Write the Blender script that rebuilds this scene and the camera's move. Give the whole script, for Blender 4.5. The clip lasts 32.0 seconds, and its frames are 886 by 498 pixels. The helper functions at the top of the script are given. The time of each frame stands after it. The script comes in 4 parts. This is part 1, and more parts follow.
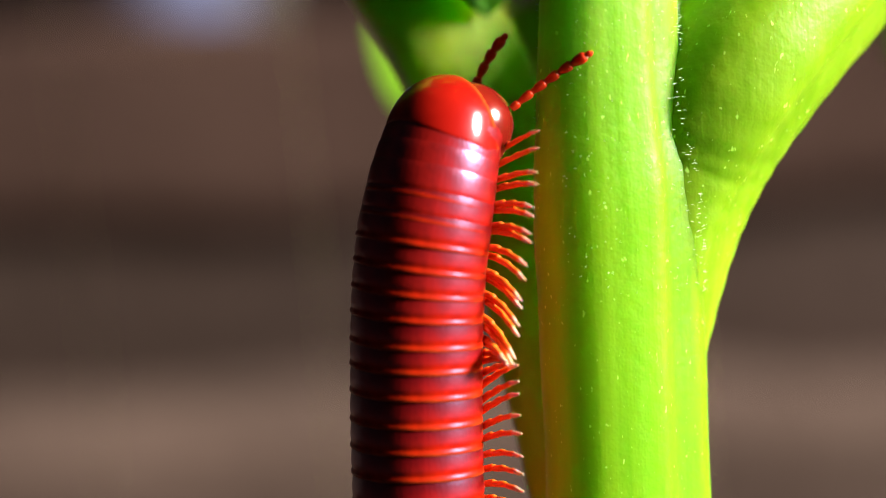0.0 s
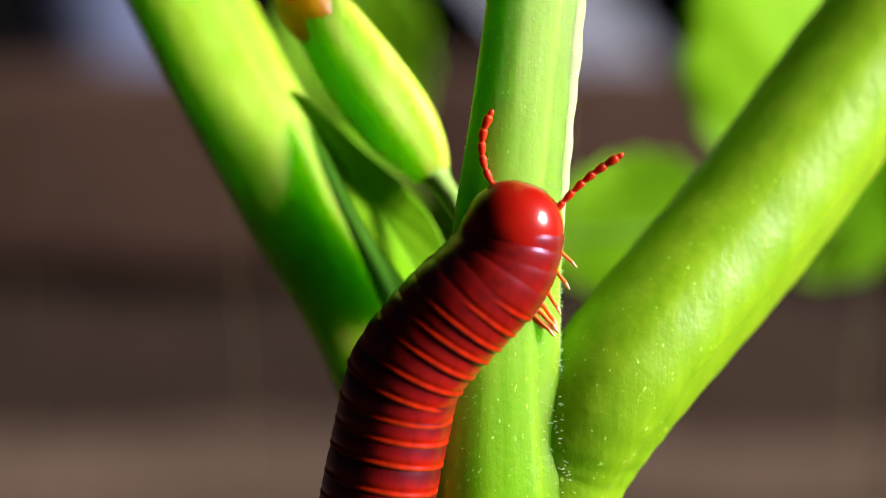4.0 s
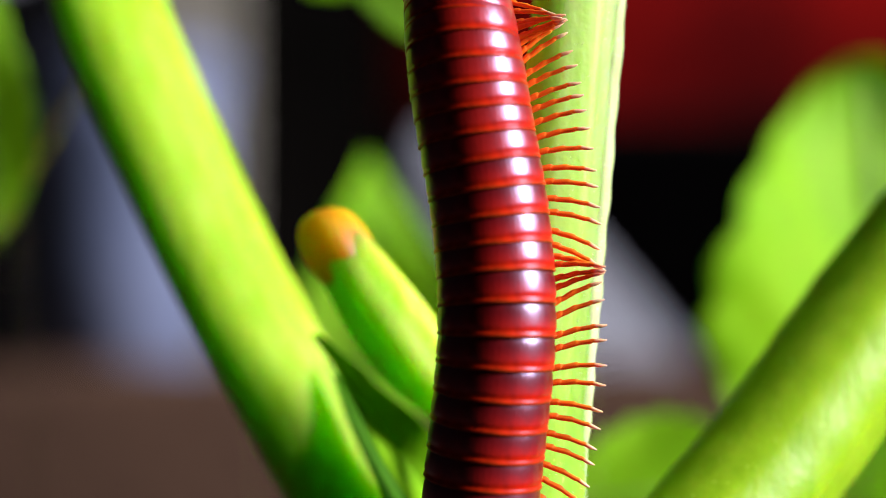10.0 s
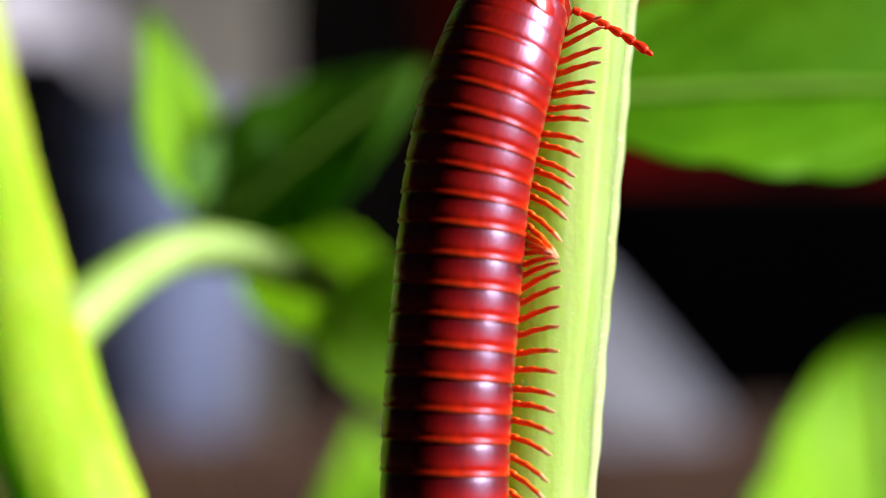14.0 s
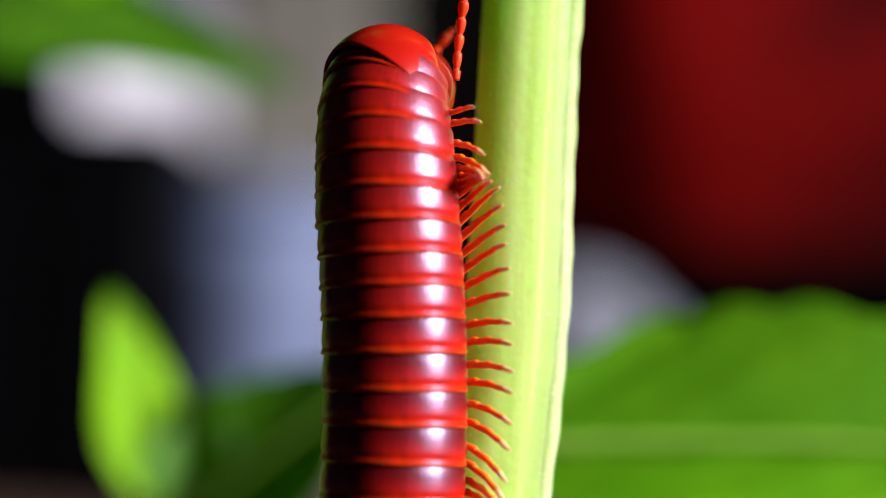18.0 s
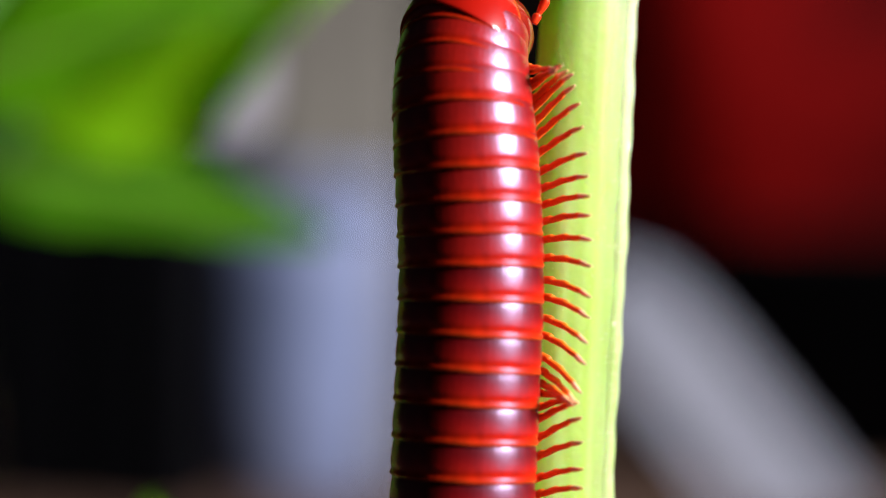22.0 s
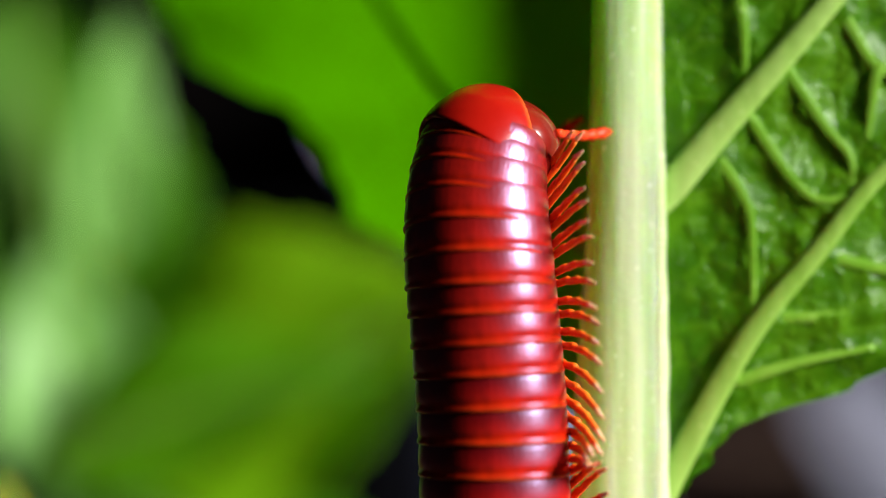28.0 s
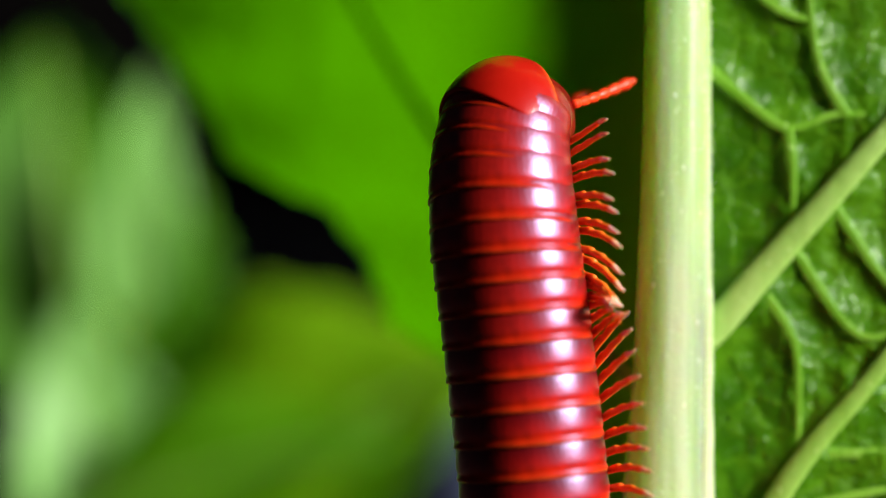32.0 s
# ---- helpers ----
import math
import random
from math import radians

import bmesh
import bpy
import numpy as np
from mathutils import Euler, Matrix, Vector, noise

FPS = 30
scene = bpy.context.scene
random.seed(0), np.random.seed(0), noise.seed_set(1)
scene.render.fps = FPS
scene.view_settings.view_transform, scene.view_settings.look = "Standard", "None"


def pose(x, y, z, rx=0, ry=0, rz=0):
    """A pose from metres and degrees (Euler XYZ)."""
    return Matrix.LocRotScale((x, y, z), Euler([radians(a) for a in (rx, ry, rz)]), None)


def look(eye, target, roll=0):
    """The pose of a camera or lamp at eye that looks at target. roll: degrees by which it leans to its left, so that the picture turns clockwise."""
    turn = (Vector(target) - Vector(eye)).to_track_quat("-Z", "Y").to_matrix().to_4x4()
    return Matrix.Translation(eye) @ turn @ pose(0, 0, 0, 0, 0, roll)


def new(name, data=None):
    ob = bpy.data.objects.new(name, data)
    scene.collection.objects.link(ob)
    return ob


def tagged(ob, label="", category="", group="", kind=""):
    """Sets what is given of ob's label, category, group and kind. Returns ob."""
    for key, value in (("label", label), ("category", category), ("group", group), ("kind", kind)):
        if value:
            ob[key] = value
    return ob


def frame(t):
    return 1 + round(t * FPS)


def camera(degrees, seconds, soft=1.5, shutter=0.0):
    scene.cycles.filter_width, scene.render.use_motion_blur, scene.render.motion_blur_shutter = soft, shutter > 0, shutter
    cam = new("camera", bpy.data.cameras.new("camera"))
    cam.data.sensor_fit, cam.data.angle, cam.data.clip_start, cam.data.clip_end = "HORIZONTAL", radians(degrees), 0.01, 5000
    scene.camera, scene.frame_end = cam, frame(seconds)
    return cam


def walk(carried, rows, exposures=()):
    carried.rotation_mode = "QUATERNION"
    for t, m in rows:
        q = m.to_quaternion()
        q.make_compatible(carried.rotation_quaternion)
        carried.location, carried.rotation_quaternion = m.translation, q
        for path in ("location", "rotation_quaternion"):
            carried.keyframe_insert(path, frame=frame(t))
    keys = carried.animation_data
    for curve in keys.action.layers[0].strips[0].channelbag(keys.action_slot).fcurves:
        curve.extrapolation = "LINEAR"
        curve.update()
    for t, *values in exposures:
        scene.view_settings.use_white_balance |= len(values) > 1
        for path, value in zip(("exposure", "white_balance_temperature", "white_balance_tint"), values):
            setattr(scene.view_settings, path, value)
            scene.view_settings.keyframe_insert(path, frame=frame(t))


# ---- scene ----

MM = 0.001          # the numbers below are millimetres


def eye(x, y, z, tilt, pan, roll):
    """A camera pose in millimetres and degrees: looks along +y, tilted up, panned to the left, rolled."""
    return pose(x * MM, y * MM, z * MM, 90 + tilt, 0, pan) @ pose(0, 0, 0, 0, 0, roll)


# ---------------------------------------------------------------- camera
cam = camera(24, 32.0, soft=0.8)
walk(cam, [
    (0.0, eye(-3.60, -81.11, 6.21, -5.21, -2.40, -2.67)),
    (0.5, eye(-4.99, -82.60, 7.66, -5.34, -3.11, -1.87)),
    (1.0, eye(-5.73, -84.25, 9.14, -5.33, -3.61, -1.14)),
    (1.5, eye(-5.14, -87.68, 10.69, -4.97, -3.65, -0.56)),
    (2.0, eye(-3.81, -89.54, 11.02, -5.23, -4.03, -0.13)),
    (2.5, eye(-3.70, -89.59, 12.79, -4.93, -4.00, 0.04)),
    (3.0, eye(-3.14, -91.89, 15.20, -5.23, -4.38, 0.01)),
    (3.5, eye(-3.60, -96.16, 18.99, -5.39, -4.25, 0.02)),
    (4.0, eye(-3.33, -95.37, 20.97, -5.28, -4.33, 0.01)),
    (4.5, eye(-2.62, -92.31, 21.60, -5.01, -4.52, -0.02)),
    (5.0, eye(-1.74, -88.81, 21.34, -4.59, -4.69, -0.05)),
    (5.5, eye(-1.00, -86.84, 20.64, -4.00, -4.65, -0.09)),
    (6.0, eye(-0.67, -89.73, 19.96, -3.14, -4.14, -0.13)),
    (6.5, eye(-0.90, -93.77, 20.06, -1.94, -3.77, -0.07)),
    (7.0, eye(-1.88, -95.43, 19.74, -0.85, -3.61, 0.03)),
    (7.5, eye(-3.07, -95.61, 19.21, 0.50, -3.19, 0.22)),
    (8.0, eye(-2.63, -96.34, 18.13, 1.51, -3.82, 0.31)),
    (8.5, eye(-2.55, -97.50, 17.68, 1.94, -3.98, 0.24)),
    (9.0, eye(-2.99, -97.29, 18.19, 2.75, -3.80, 0.09)),
    (9.5, eye(-2.79, -97.02, 17.20, 3.02, -4.00, -0.05)),
    (10.0, eye(-3.32, -95.87, 17.42, 3.33, -3.70, -0.17)),
    (10.5, eye(-3.29, -95.14, 19.42, 3.04, -3.60, -0.31)),
    (11.0, eye(-3.40, -93.82, 23.44, 3.68, -3.56, -0.44)),
    (11.5, eye(-2.98, -93.48, 26.39, 4.31, -3.75, -0.45)),
    (12.0, eye(-2.44, -93.22, 28.76, 4.40, -3.92, -0.40)),
    (12.5, eye(-1.92, -92.39, 31.67, 3.64, -4.36, -0.38)),
    (13.0, eye(-1.78, -91.26, 35.49, 3.16, -3.85, -0.37)),
    (13.5, eye(-0.55, -90.03, 39.31, 2.81, -2.93, -0.37)),
    (14.0, eye(1.45, -88.95, 42.42, 2.44, -2.35, -0.35)),
    (14.5, eye(2.90, -88.00, 44.71, 2.46, -1.85, -0.28)),
    (15.0, eye(2.97, -86.25, 46.50, 2.53, -1.52, -0.15)),
    (15.5, eye(2.61, -84.30, 48.13, 2.68, -1.26, 0.05)),
    (16.0, eye(2.76, -82.38, 49.92, 2.90, -0.95, 0.31)),
    (16.5, eye(4.39, -80.79, 52.21, 3.15, -0.48, 0.62)),
    (17.0, eye(8.42, -80.29, 55.30, 3.37, 0.31, 0.96)),
    (17.5, eye(10.92, -79.63, 57.97, 3.29, 0.65, 1.25)),
    (18.0, eye(11.19, -78.81, 60.73, 2.66, 1.53, 1.53)),
    (18.5, eye(9.43, -78.02, 64.39, 1.87, 2.48, 1.79)),
    (19.0, eye(9.66, -77.48, 67.83, 1.04, 2.36, 1.88)),
    (19.5, eye(10.90, -77.66, 69.76, -0.00, 3.08, 1.78)),
    (20.0, eye(12.77, -77.99, 71.61, 0.82, 2.72, 1.57)),
    (20.5, eye(12.07, -78.56, 73.87, 1.20, 2.67, 1.32)),
    (21.0, eye(11.87, -78.97, 75.67, 1.38, 2.63, 1.08)),
    (21.5, eye(11.59, -79.05, 76.14, 1.02, 2.39, 0.93)),
    (22.0, eye(10.95, -79.12, 77.46, 0.62, 2.55, 0.79)),
    (22.5, eye(13.43, -79.78, 80.84, 0.21, 2.76, 0.58)),
    (23.0, eye(15.26, -80.25, 85.12, -0.18, 4.01, 0.36)),
    (23.5, eye(15.90, -79.74, 89.03, -0.59, 5.29, 0.20)),
    (24.0, eye(17.69, -79.01, 92.34, -1.03, 5.34, 0.10)),
    (24.5, eye(17.97, -78.58, 94.59, -1.49, 6.02, -0.06)),
    (25.0, eye(18.84, -78.24, 96.67, -1.69, 6.38, -0.45)),
    (25.5, eye(19.94, -77.97, 98.49, -1.67, 6.65, -0.92)),
    (26.0, eye(20.92, -77.63, 99.91, -1.47, 7.01, -1.30)),
    (26.5, eye(21.41, -76.78, 100.84, -1.10, 7.53, -1.45)),
    (27.0, eye(21.07, -74.67, 101.15, -0.56, 8.21, -1.18)),
    (27.5, eye(19.54, -73.76, 102.79, 0.28, 8.83, -0.80)),
    (28.0, eye(18.95, -74.25, 103.03, 0.33, 9.23, -0.57)),
    (28.5, eye(20.00, -75.67, 103.32, 0.30, 9.05, -0.46)),
    (29.0, eye(20.52, -76.73, 103.37, 0.07, 8.99, -0.33)),
    (29.5, eye(20.61, -77.85, 104.58, 0.49, 8.64, -0.19)),
    (30.0, eye(19.70, -78.18, 104.62, 0.25, 8.95, -0.10)),
    (30.5, eye(19.88, -78.55, 105.47, 0.37, 8.77, -0.06)),
    (31.0, eye(20.26, -78.18, 105.91, 0.25, 8.55, -0.02)),
    (31.5, eye(19.02, -76.90, 107.06, 0.33, 8.81, 0.08)),
    (32.0, eye(17.15, -75.08, 107.86, 0.27, 9.10, 0.19)),
], exposures=[(0.0, 1.15), (1.0, 1.08), (2.0, 0.9), (3.0, 0.74), (6.0, 0.68), (10.0, 0.68), (13.0, 0.64), (20.0, 0.7), (24.0, 0.62), (28.0, 0.5), (32.0, 0.52)])
cam.data.dof.use_dof = True
cam.data.dof.aperture_fstop = 19.5

# ---------------------------------------------------------------- light
SUN_DIR = Vector((0.86, -0.28, 0.37)).normalized()
world = bpy.data.worlds.new("sky")
scene.world = world
world.use_nodes = True
wn = world.node_tree.nodes
sky = wn.new("ShaderNodeTexSky")
sky.sky_type, sky.sun_disc = "NISHITA", False
sky.sun_elevation = math.asin(SUN_DIR.z)
sky.sun_rotation = math.atan2(SUN_DIR.x, SUN_DIR.y)
world.node_tree.links.new(sky.outputs[0], wn["Background"].inputs[0])
wn["Background"].inputs[1].default_value = 0.001
sun = new("sun", bpy.data.lights.new("sun", "SUN"))
sun.data.energy, sun.data.angle, sun.data.color = 5.8, radians(18), (1.0, 0.97, 0.90)
sun.matrix_world = look(SUN_DIR * 0.5, (0, 0, 0))


# ---------------------------------------------------------------- materials
class Nodes:
    """Short hand for one node material."""

    def __init__(self, name):
        self.m = bpy.data.materials.new(name)
        self.m.use_nodes = True
        self.t = self.m.node_tree
        self.b = self.t.nodes["Principled BSDF"]
        self.co = self.t.nodes.new("ShaderNodeTexCoord")

    def node(self, kind, **values):
        n = self.t.nodes.new(kind)
        for k, v in values.items():
            n.inputs[k].default_value = v
        return n

    def link(self, a, b):
        self.t.links.new(a, b)

    def noise(self, scale, detail=4.0, stretch=(1, 1, 1), rough=0.55):
        mp = self.node("ShaderNodeMapping", Scale=stretch)
        self.link(self.co.outputs["Object"], mp.inputs[0])
        n = self.node("ShaderNodeTexNoise", Scale=scale, Detail=detail, Roughness=rough)
        self.link(mp.outputs[0], n.inputs["Vector"])
        return n.outputs[0]

    def ramp(self, fac, stops):
        r = self.t.nodes.new("ShaderNodeValToRGB")
        e = r.color_ramp.elements
        while len(e) < len(stops):
            e.new(0.5)
        for el, (p, c) in zip(e, stops):
            el.position, el.color = p, (*c, 1)
        self.link(fac, r.inputs[0])
        return r.outputs[0]

    def mix(self, fac, a, b, mode="MIX"):
        x = self.t.nodes.new("ShaderNodeMixRGB")
        x.blend_type = mode
        for s, v in ((x.inputs[0], fac), (x.inputs[1], a), (x.inputs[2], b)):
            if isinstance(v, (int, float)):
                s.default_value = v
            elif isinstance(v, tuple):
                s.default_value = (*v, 1)
            else:
                self.link(v, s)
        return x.outputs[0]

    def bump(self, height, strength, distance):
        bp = self.node("ShaderNodeBump", Strength=strength, Distance=distance)
        self.link(height, bp.inputs["Height"])
        self.link(bp.outputs[0], self.b.inputs["Normal"])
        return bp

    def set(self, **v):
        for k, x in v.items():
            self.b.inputs[k.replace("_", " ")].default_value = x
        return self

    def color(self, c):
        self.link(c, self.b.inputs["Base Color"])


def plant_skin(name, dark, mid, light, rough=0.42, sss=1.0, paler=False):
    """Smooth plant skin with long fibres, mottling and fine pale dots."""
    n = Nodes(name)
    fib = n.noise(1300, 3, (1, 1, 0.05))
    mot = n.noise(160, 4, (1, 1, 0.35))
    c = n.ramp(mot, [(0.3, dark), (0.5, mid), (0.72, light)])
    c = n.mix(0.35, c, n.ramp(fib, [(0.35, dark), (0.65, light)]))
    dots = n.ramp(n.noise(5200, 1, (1, 1, 0.6)), [(0.70, (0, 0, 0)), (0.76, (1, 1, 1))])
    n.color(n.mix(dots, c, tuple(min(1, x * 1.25 + 0.10) for x in light)))
    n.bump(n.mix(0.5, fib, n.noise(2200, 2)), 0.45, 0.00014)
    if paler:
        sep = n.node("ShaderNodeSeparateXYZ")
        n.link(n.co.outputs["Object"], sep.inputs[0])
        k = n.node("ShaderNodeMapRange")
        for i, v in ((1, 132 * MM), (2, 172 * MM), (3, 0.0), (4, 1.0)):
            k.inputs[i].default_value = v
        n.link(sep.outputs[2], k.inputs[0])
        top = n.node("ShaderNodeMapRange")
        for i, v in ((1, 214 * MM), (2, 232 * MM), (3, 0.0), (4, 1.0)):
            top.inputs[i].default_value = v
        n.link(sep.outputs[2], top.inputs[0])
        pale = n.ramp(mot, [(0.3, (0.30, 0.48, 0.10)), (0.5, (0.37, 0.55, 0.15)), (0.72, (0.46, 0.63, 0.24))])
        pale = n.mix(0.35, pale, n.ramp(fib, [(0.35, (0.32, 0.55, 0.05)), (0.65, (0.54, 0.70, 0.28))]))
        white = n.ramp(mot, [(0.3, (0.25, 0.41, 0.14)), (0.5, (0.34, 0.51, 0.22)), (0.72, (0.48, 0.62, 0.37))])
        white = n.mix(0.5, white, n.ramp(fib, [(0.38, (0.20, 0.39, 0.05)), (0.62, (0.52, 0.66, 0.42))]))
        white = n.mix(dots, white, (0.66, 0.80, 0.56))
        base = n.mix(dots, c, tuple(min(1, x * 1.25 + 0.10) for x in light))
        n.color(n.mix(top.outputs[0], n.mix(k.outputs[0], base, pale), white))
    n.set(Roughness=rough, Subsurface_Weight=sss, Subsurface_Radius=(0.5, 1.0, 0.12), Subsurface_Scale=0.008, Specular_IOR_Level=0.25)
    return n.m


STEM = plant_skin("stem_skin", (0.145, 0.38, 0.003), (0.20, 0.45, 0.004), (0.27, 0.52, 0.012), sss=0.75, paler=True)
BRANCH = plant_skin("branch_skin", (0.17, 0.34, 0.005), (0.24, 0.42, 0.008), (0.31, 0.50, 0.02), sss=0.6)
PETIOLE = plant_skin("petiole_skin", (0.30, 0.54, 0.02), (0.42, 0.64, 0.05), (0.56, 0.72, 0.14))
RIB = plant_skin("rib_skin", (0.24, 0.44, 0.07), (0.31, 0.51, 0.11), (0.40, 0.57, 0.17), sss=0.0)
SIDE = plant_skin("side_stem_skin", (0.25, 0.46, 0.010), (0.33, 0.55, 0.02), (0.42, 0.63, 0.08))
VEIN = plant_skin("vein_skin", (0.16, 0.35, 0.03), (0.22, 0.42, 0.05), (0.31, 0.50, 0.10), sss=0.0)
# Pale colour carries the sky's highlight on the side stem's ridge.
RIDGE_HIGHLIGHT = plant_skin("ridge_highlight_skin", (0.34, 0.50, 0.28), (0.46, 0.62, 0.42), (0.58, 0.72, 0.55))
EDGE = plant_skin("stem_edge_skin", (0.28, 0.48, 0.10), (0.40, 0.57, 0.22), (0.60, 0.70, 0.42), sss=0.25)
VEINLET = plant_skin("veinlet_skin", (0.11, 0.31, 0.010), (0.16, 0.38, 0.02), (0.25, 0.47, 0.06), sss=0.0)


def leaf_skin(name, dark, mid, light, glow, trans=0.45, rough=0.45, scale=250, spec=0.4, net=False):
    n = Nodes(name)
    mot = n.noise(scale, 5)
    c = n.ramp(mot, [(0.3, dark), (0.52, mid), (0.75, light)])
    cell = n.node("ShaderNodeTexVoronoi", Scale=scale * 5)
    n.link(n.co.outputs["Object"], cell.inputs["Vector"])
    c = n.mix(0.25, c, n.ramp(cell.outputs[0], [(0.0, light), (0.6, dark)]))
    if net:         # the finest veins, and a granular skin
        web = n.node("ShaderNodeTexVoronoi", Scale=820)
        web.feature = "DISTANCE_TO_EDGE"
        warp = n.mix(0.0009, n.co.outputs["Object"], n.noise(900, 3), "ADD")
        n.link(warp, web.inputs["Vector"])
        line = n.ramp(web.outputs[0], [(0.0, (1, 1, 1)), (0.09, (0, 0, 0))])
        c = n.mix(n.mix(0.5, (0, 0, 0), line), c, light)
        hair = n.ramp(n.noise(5600, 2), [(0.66, (0, 0, 0)), (0.72, (1, 1, 1))])
        c = n.mix(n.mix(0.6, (0, 0, 0), hair), c, (0.34, 0.52, 0.20))
        n.color(c)
        n.bump(n.mix(0.45, n.mix(0.35, cell.outputs[0], line), n.noise(6500, 3)), 0.8, 0.00013)
    else:
        n.color(c)
        n.bump(n.mix(0.5, cell.outputs[0], n.noise(scale * 6, 2)), 0.6, 0.00022)
    n.set(Roughness=rough, Specular_IOR_Level=spec)
    tr = n.node("ShaderNodeBsdfTranslucent", Color=(*glow, 1))
    mx = n.node("ShaderNodeMixShader", Fac=trans)
    n.link(n.b.outputs[0], mx.inputs[1])
    n.link(tr.outputs[0], mx.inputs[2])
    n.link(mx.outputs[0], n.t.nodes["Material Output"].inputs[0])
    return n.m


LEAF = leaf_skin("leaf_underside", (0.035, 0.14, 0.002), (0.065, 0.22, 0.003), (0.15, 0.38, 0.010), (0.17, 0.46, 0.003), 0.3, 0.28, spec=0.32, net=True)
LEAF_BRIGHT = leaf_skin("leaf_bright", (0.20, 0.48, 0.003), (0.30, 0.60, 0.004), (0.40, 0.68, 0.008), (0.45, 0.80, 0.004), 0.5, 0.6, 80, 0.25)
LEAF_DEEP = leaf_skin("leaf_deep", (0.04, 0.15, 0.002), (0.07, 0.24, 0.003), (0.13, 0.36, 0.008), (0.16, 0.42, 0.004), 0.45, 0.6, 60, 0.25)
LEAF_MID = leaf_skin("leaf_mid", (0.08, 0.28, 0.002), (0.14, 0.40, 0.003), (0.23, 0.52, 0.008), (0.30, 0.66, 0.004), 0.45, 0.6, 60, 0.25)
# Lit copy of the leaf skin: sunlight is put into brighter colours and glow.
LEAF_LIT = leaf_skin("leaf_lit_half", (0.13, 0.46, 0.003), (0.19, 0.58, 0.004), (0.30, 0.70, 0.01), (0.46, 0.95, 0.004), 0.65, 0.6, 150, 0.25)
LEAF_PALE = leaf_skin("leaf_pale", (0.13, 0.35, 0.05), (0.21, 0.46, 0.11), (0.33, 0.58, 0.22), (0.3, 0.6, 0.08), 0.3, scale=60)


def soil_skin(name, dark, mid, light, scale=12, rough=0.95, bump=0.004, spec=0.2, at=(0.25, 0.5, 0.78)):
    n = Nodes(name)
    big = n.noise(scale, 6)
    fine = n.noise(scale * 14, 4)
    c = n.ramp(big, [(at[0], dark), (at[1], mid), (at[2], light)])
    n.color(n.mix(0.3, c, n.ramp(fine, [(0.3, dark), (0.7, light)])))
    n.bump(n.mix(0.5, big, fine), 0.6, bump)
    n.set(Roughness=rough, Specular_IOR_Level=spec)
    return n.m


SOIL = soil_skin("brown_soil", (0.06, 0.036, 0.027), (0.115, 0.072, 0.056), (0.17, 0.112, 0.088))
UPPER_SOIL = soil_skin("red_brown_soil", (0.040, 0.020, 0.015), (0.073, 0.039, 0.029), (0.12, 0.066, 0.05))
# Darker soil: the shadow of the gap between the steps is in its colour.
SHADOW_SOIL = soil_skin("shadow_soil", (0.026, 0.016, 0.012), (0.05, 0.030, 0.023), (0.08, 0.050, 0.040))
PEAT = soil_skin("dark_peat", (0.006, 0.004, 0.003), (0.013, 0.009, 0.007), (0.026, 0.018, 0.014), 12, spec=0.05)
# Near-black colour in place of shade on the walls.
WALL_SHADE = soil_skin("wall_shade", (0.001, 0.0008, 0.0008), (0.002, 0.0017, 0.0017), (0.005, 0.004, 0.004), 6, spec=0.03)
BLUE_GREY = soil_skin("blue_grey_glaze", (0.06, 0.085, 0.19), (0.11, 0.135, 0.26), (0.19, 0.21, 0.34), 9, 0.6, 0.0006)
PALE_WOOD = soil_skin("weathered_board", (0.36, 0.38, 0.54), (0.47, 0.49, 0.66), (0.58, 0.60, 0.75), 20, 0.75, 0.0008)
RED_CLAY = soil_skin("red_glaze", (0.008, 0.001, 0.002), (0.09, 0.002, 0.003), (0.26, 0.004, 0.004), 14, 0.9, 0.001, 0.03, (0.36, 0.47, 0.62))
BLACK = soil_skin("near_black", (0.001, 0.001, 0.0014), (0.002, 0.002, 0.003), (0.004, 0.004, 0.006), 10, 0.6, 0.0005, 0.03)
BOKEH_WHITE = soil_skin("bokeh_white", (0.42, 0.40, 0.52), (0.50, 0.48, 0.60), (0.58, 0.56, 0.68), 8, 0.5, 0.0002)


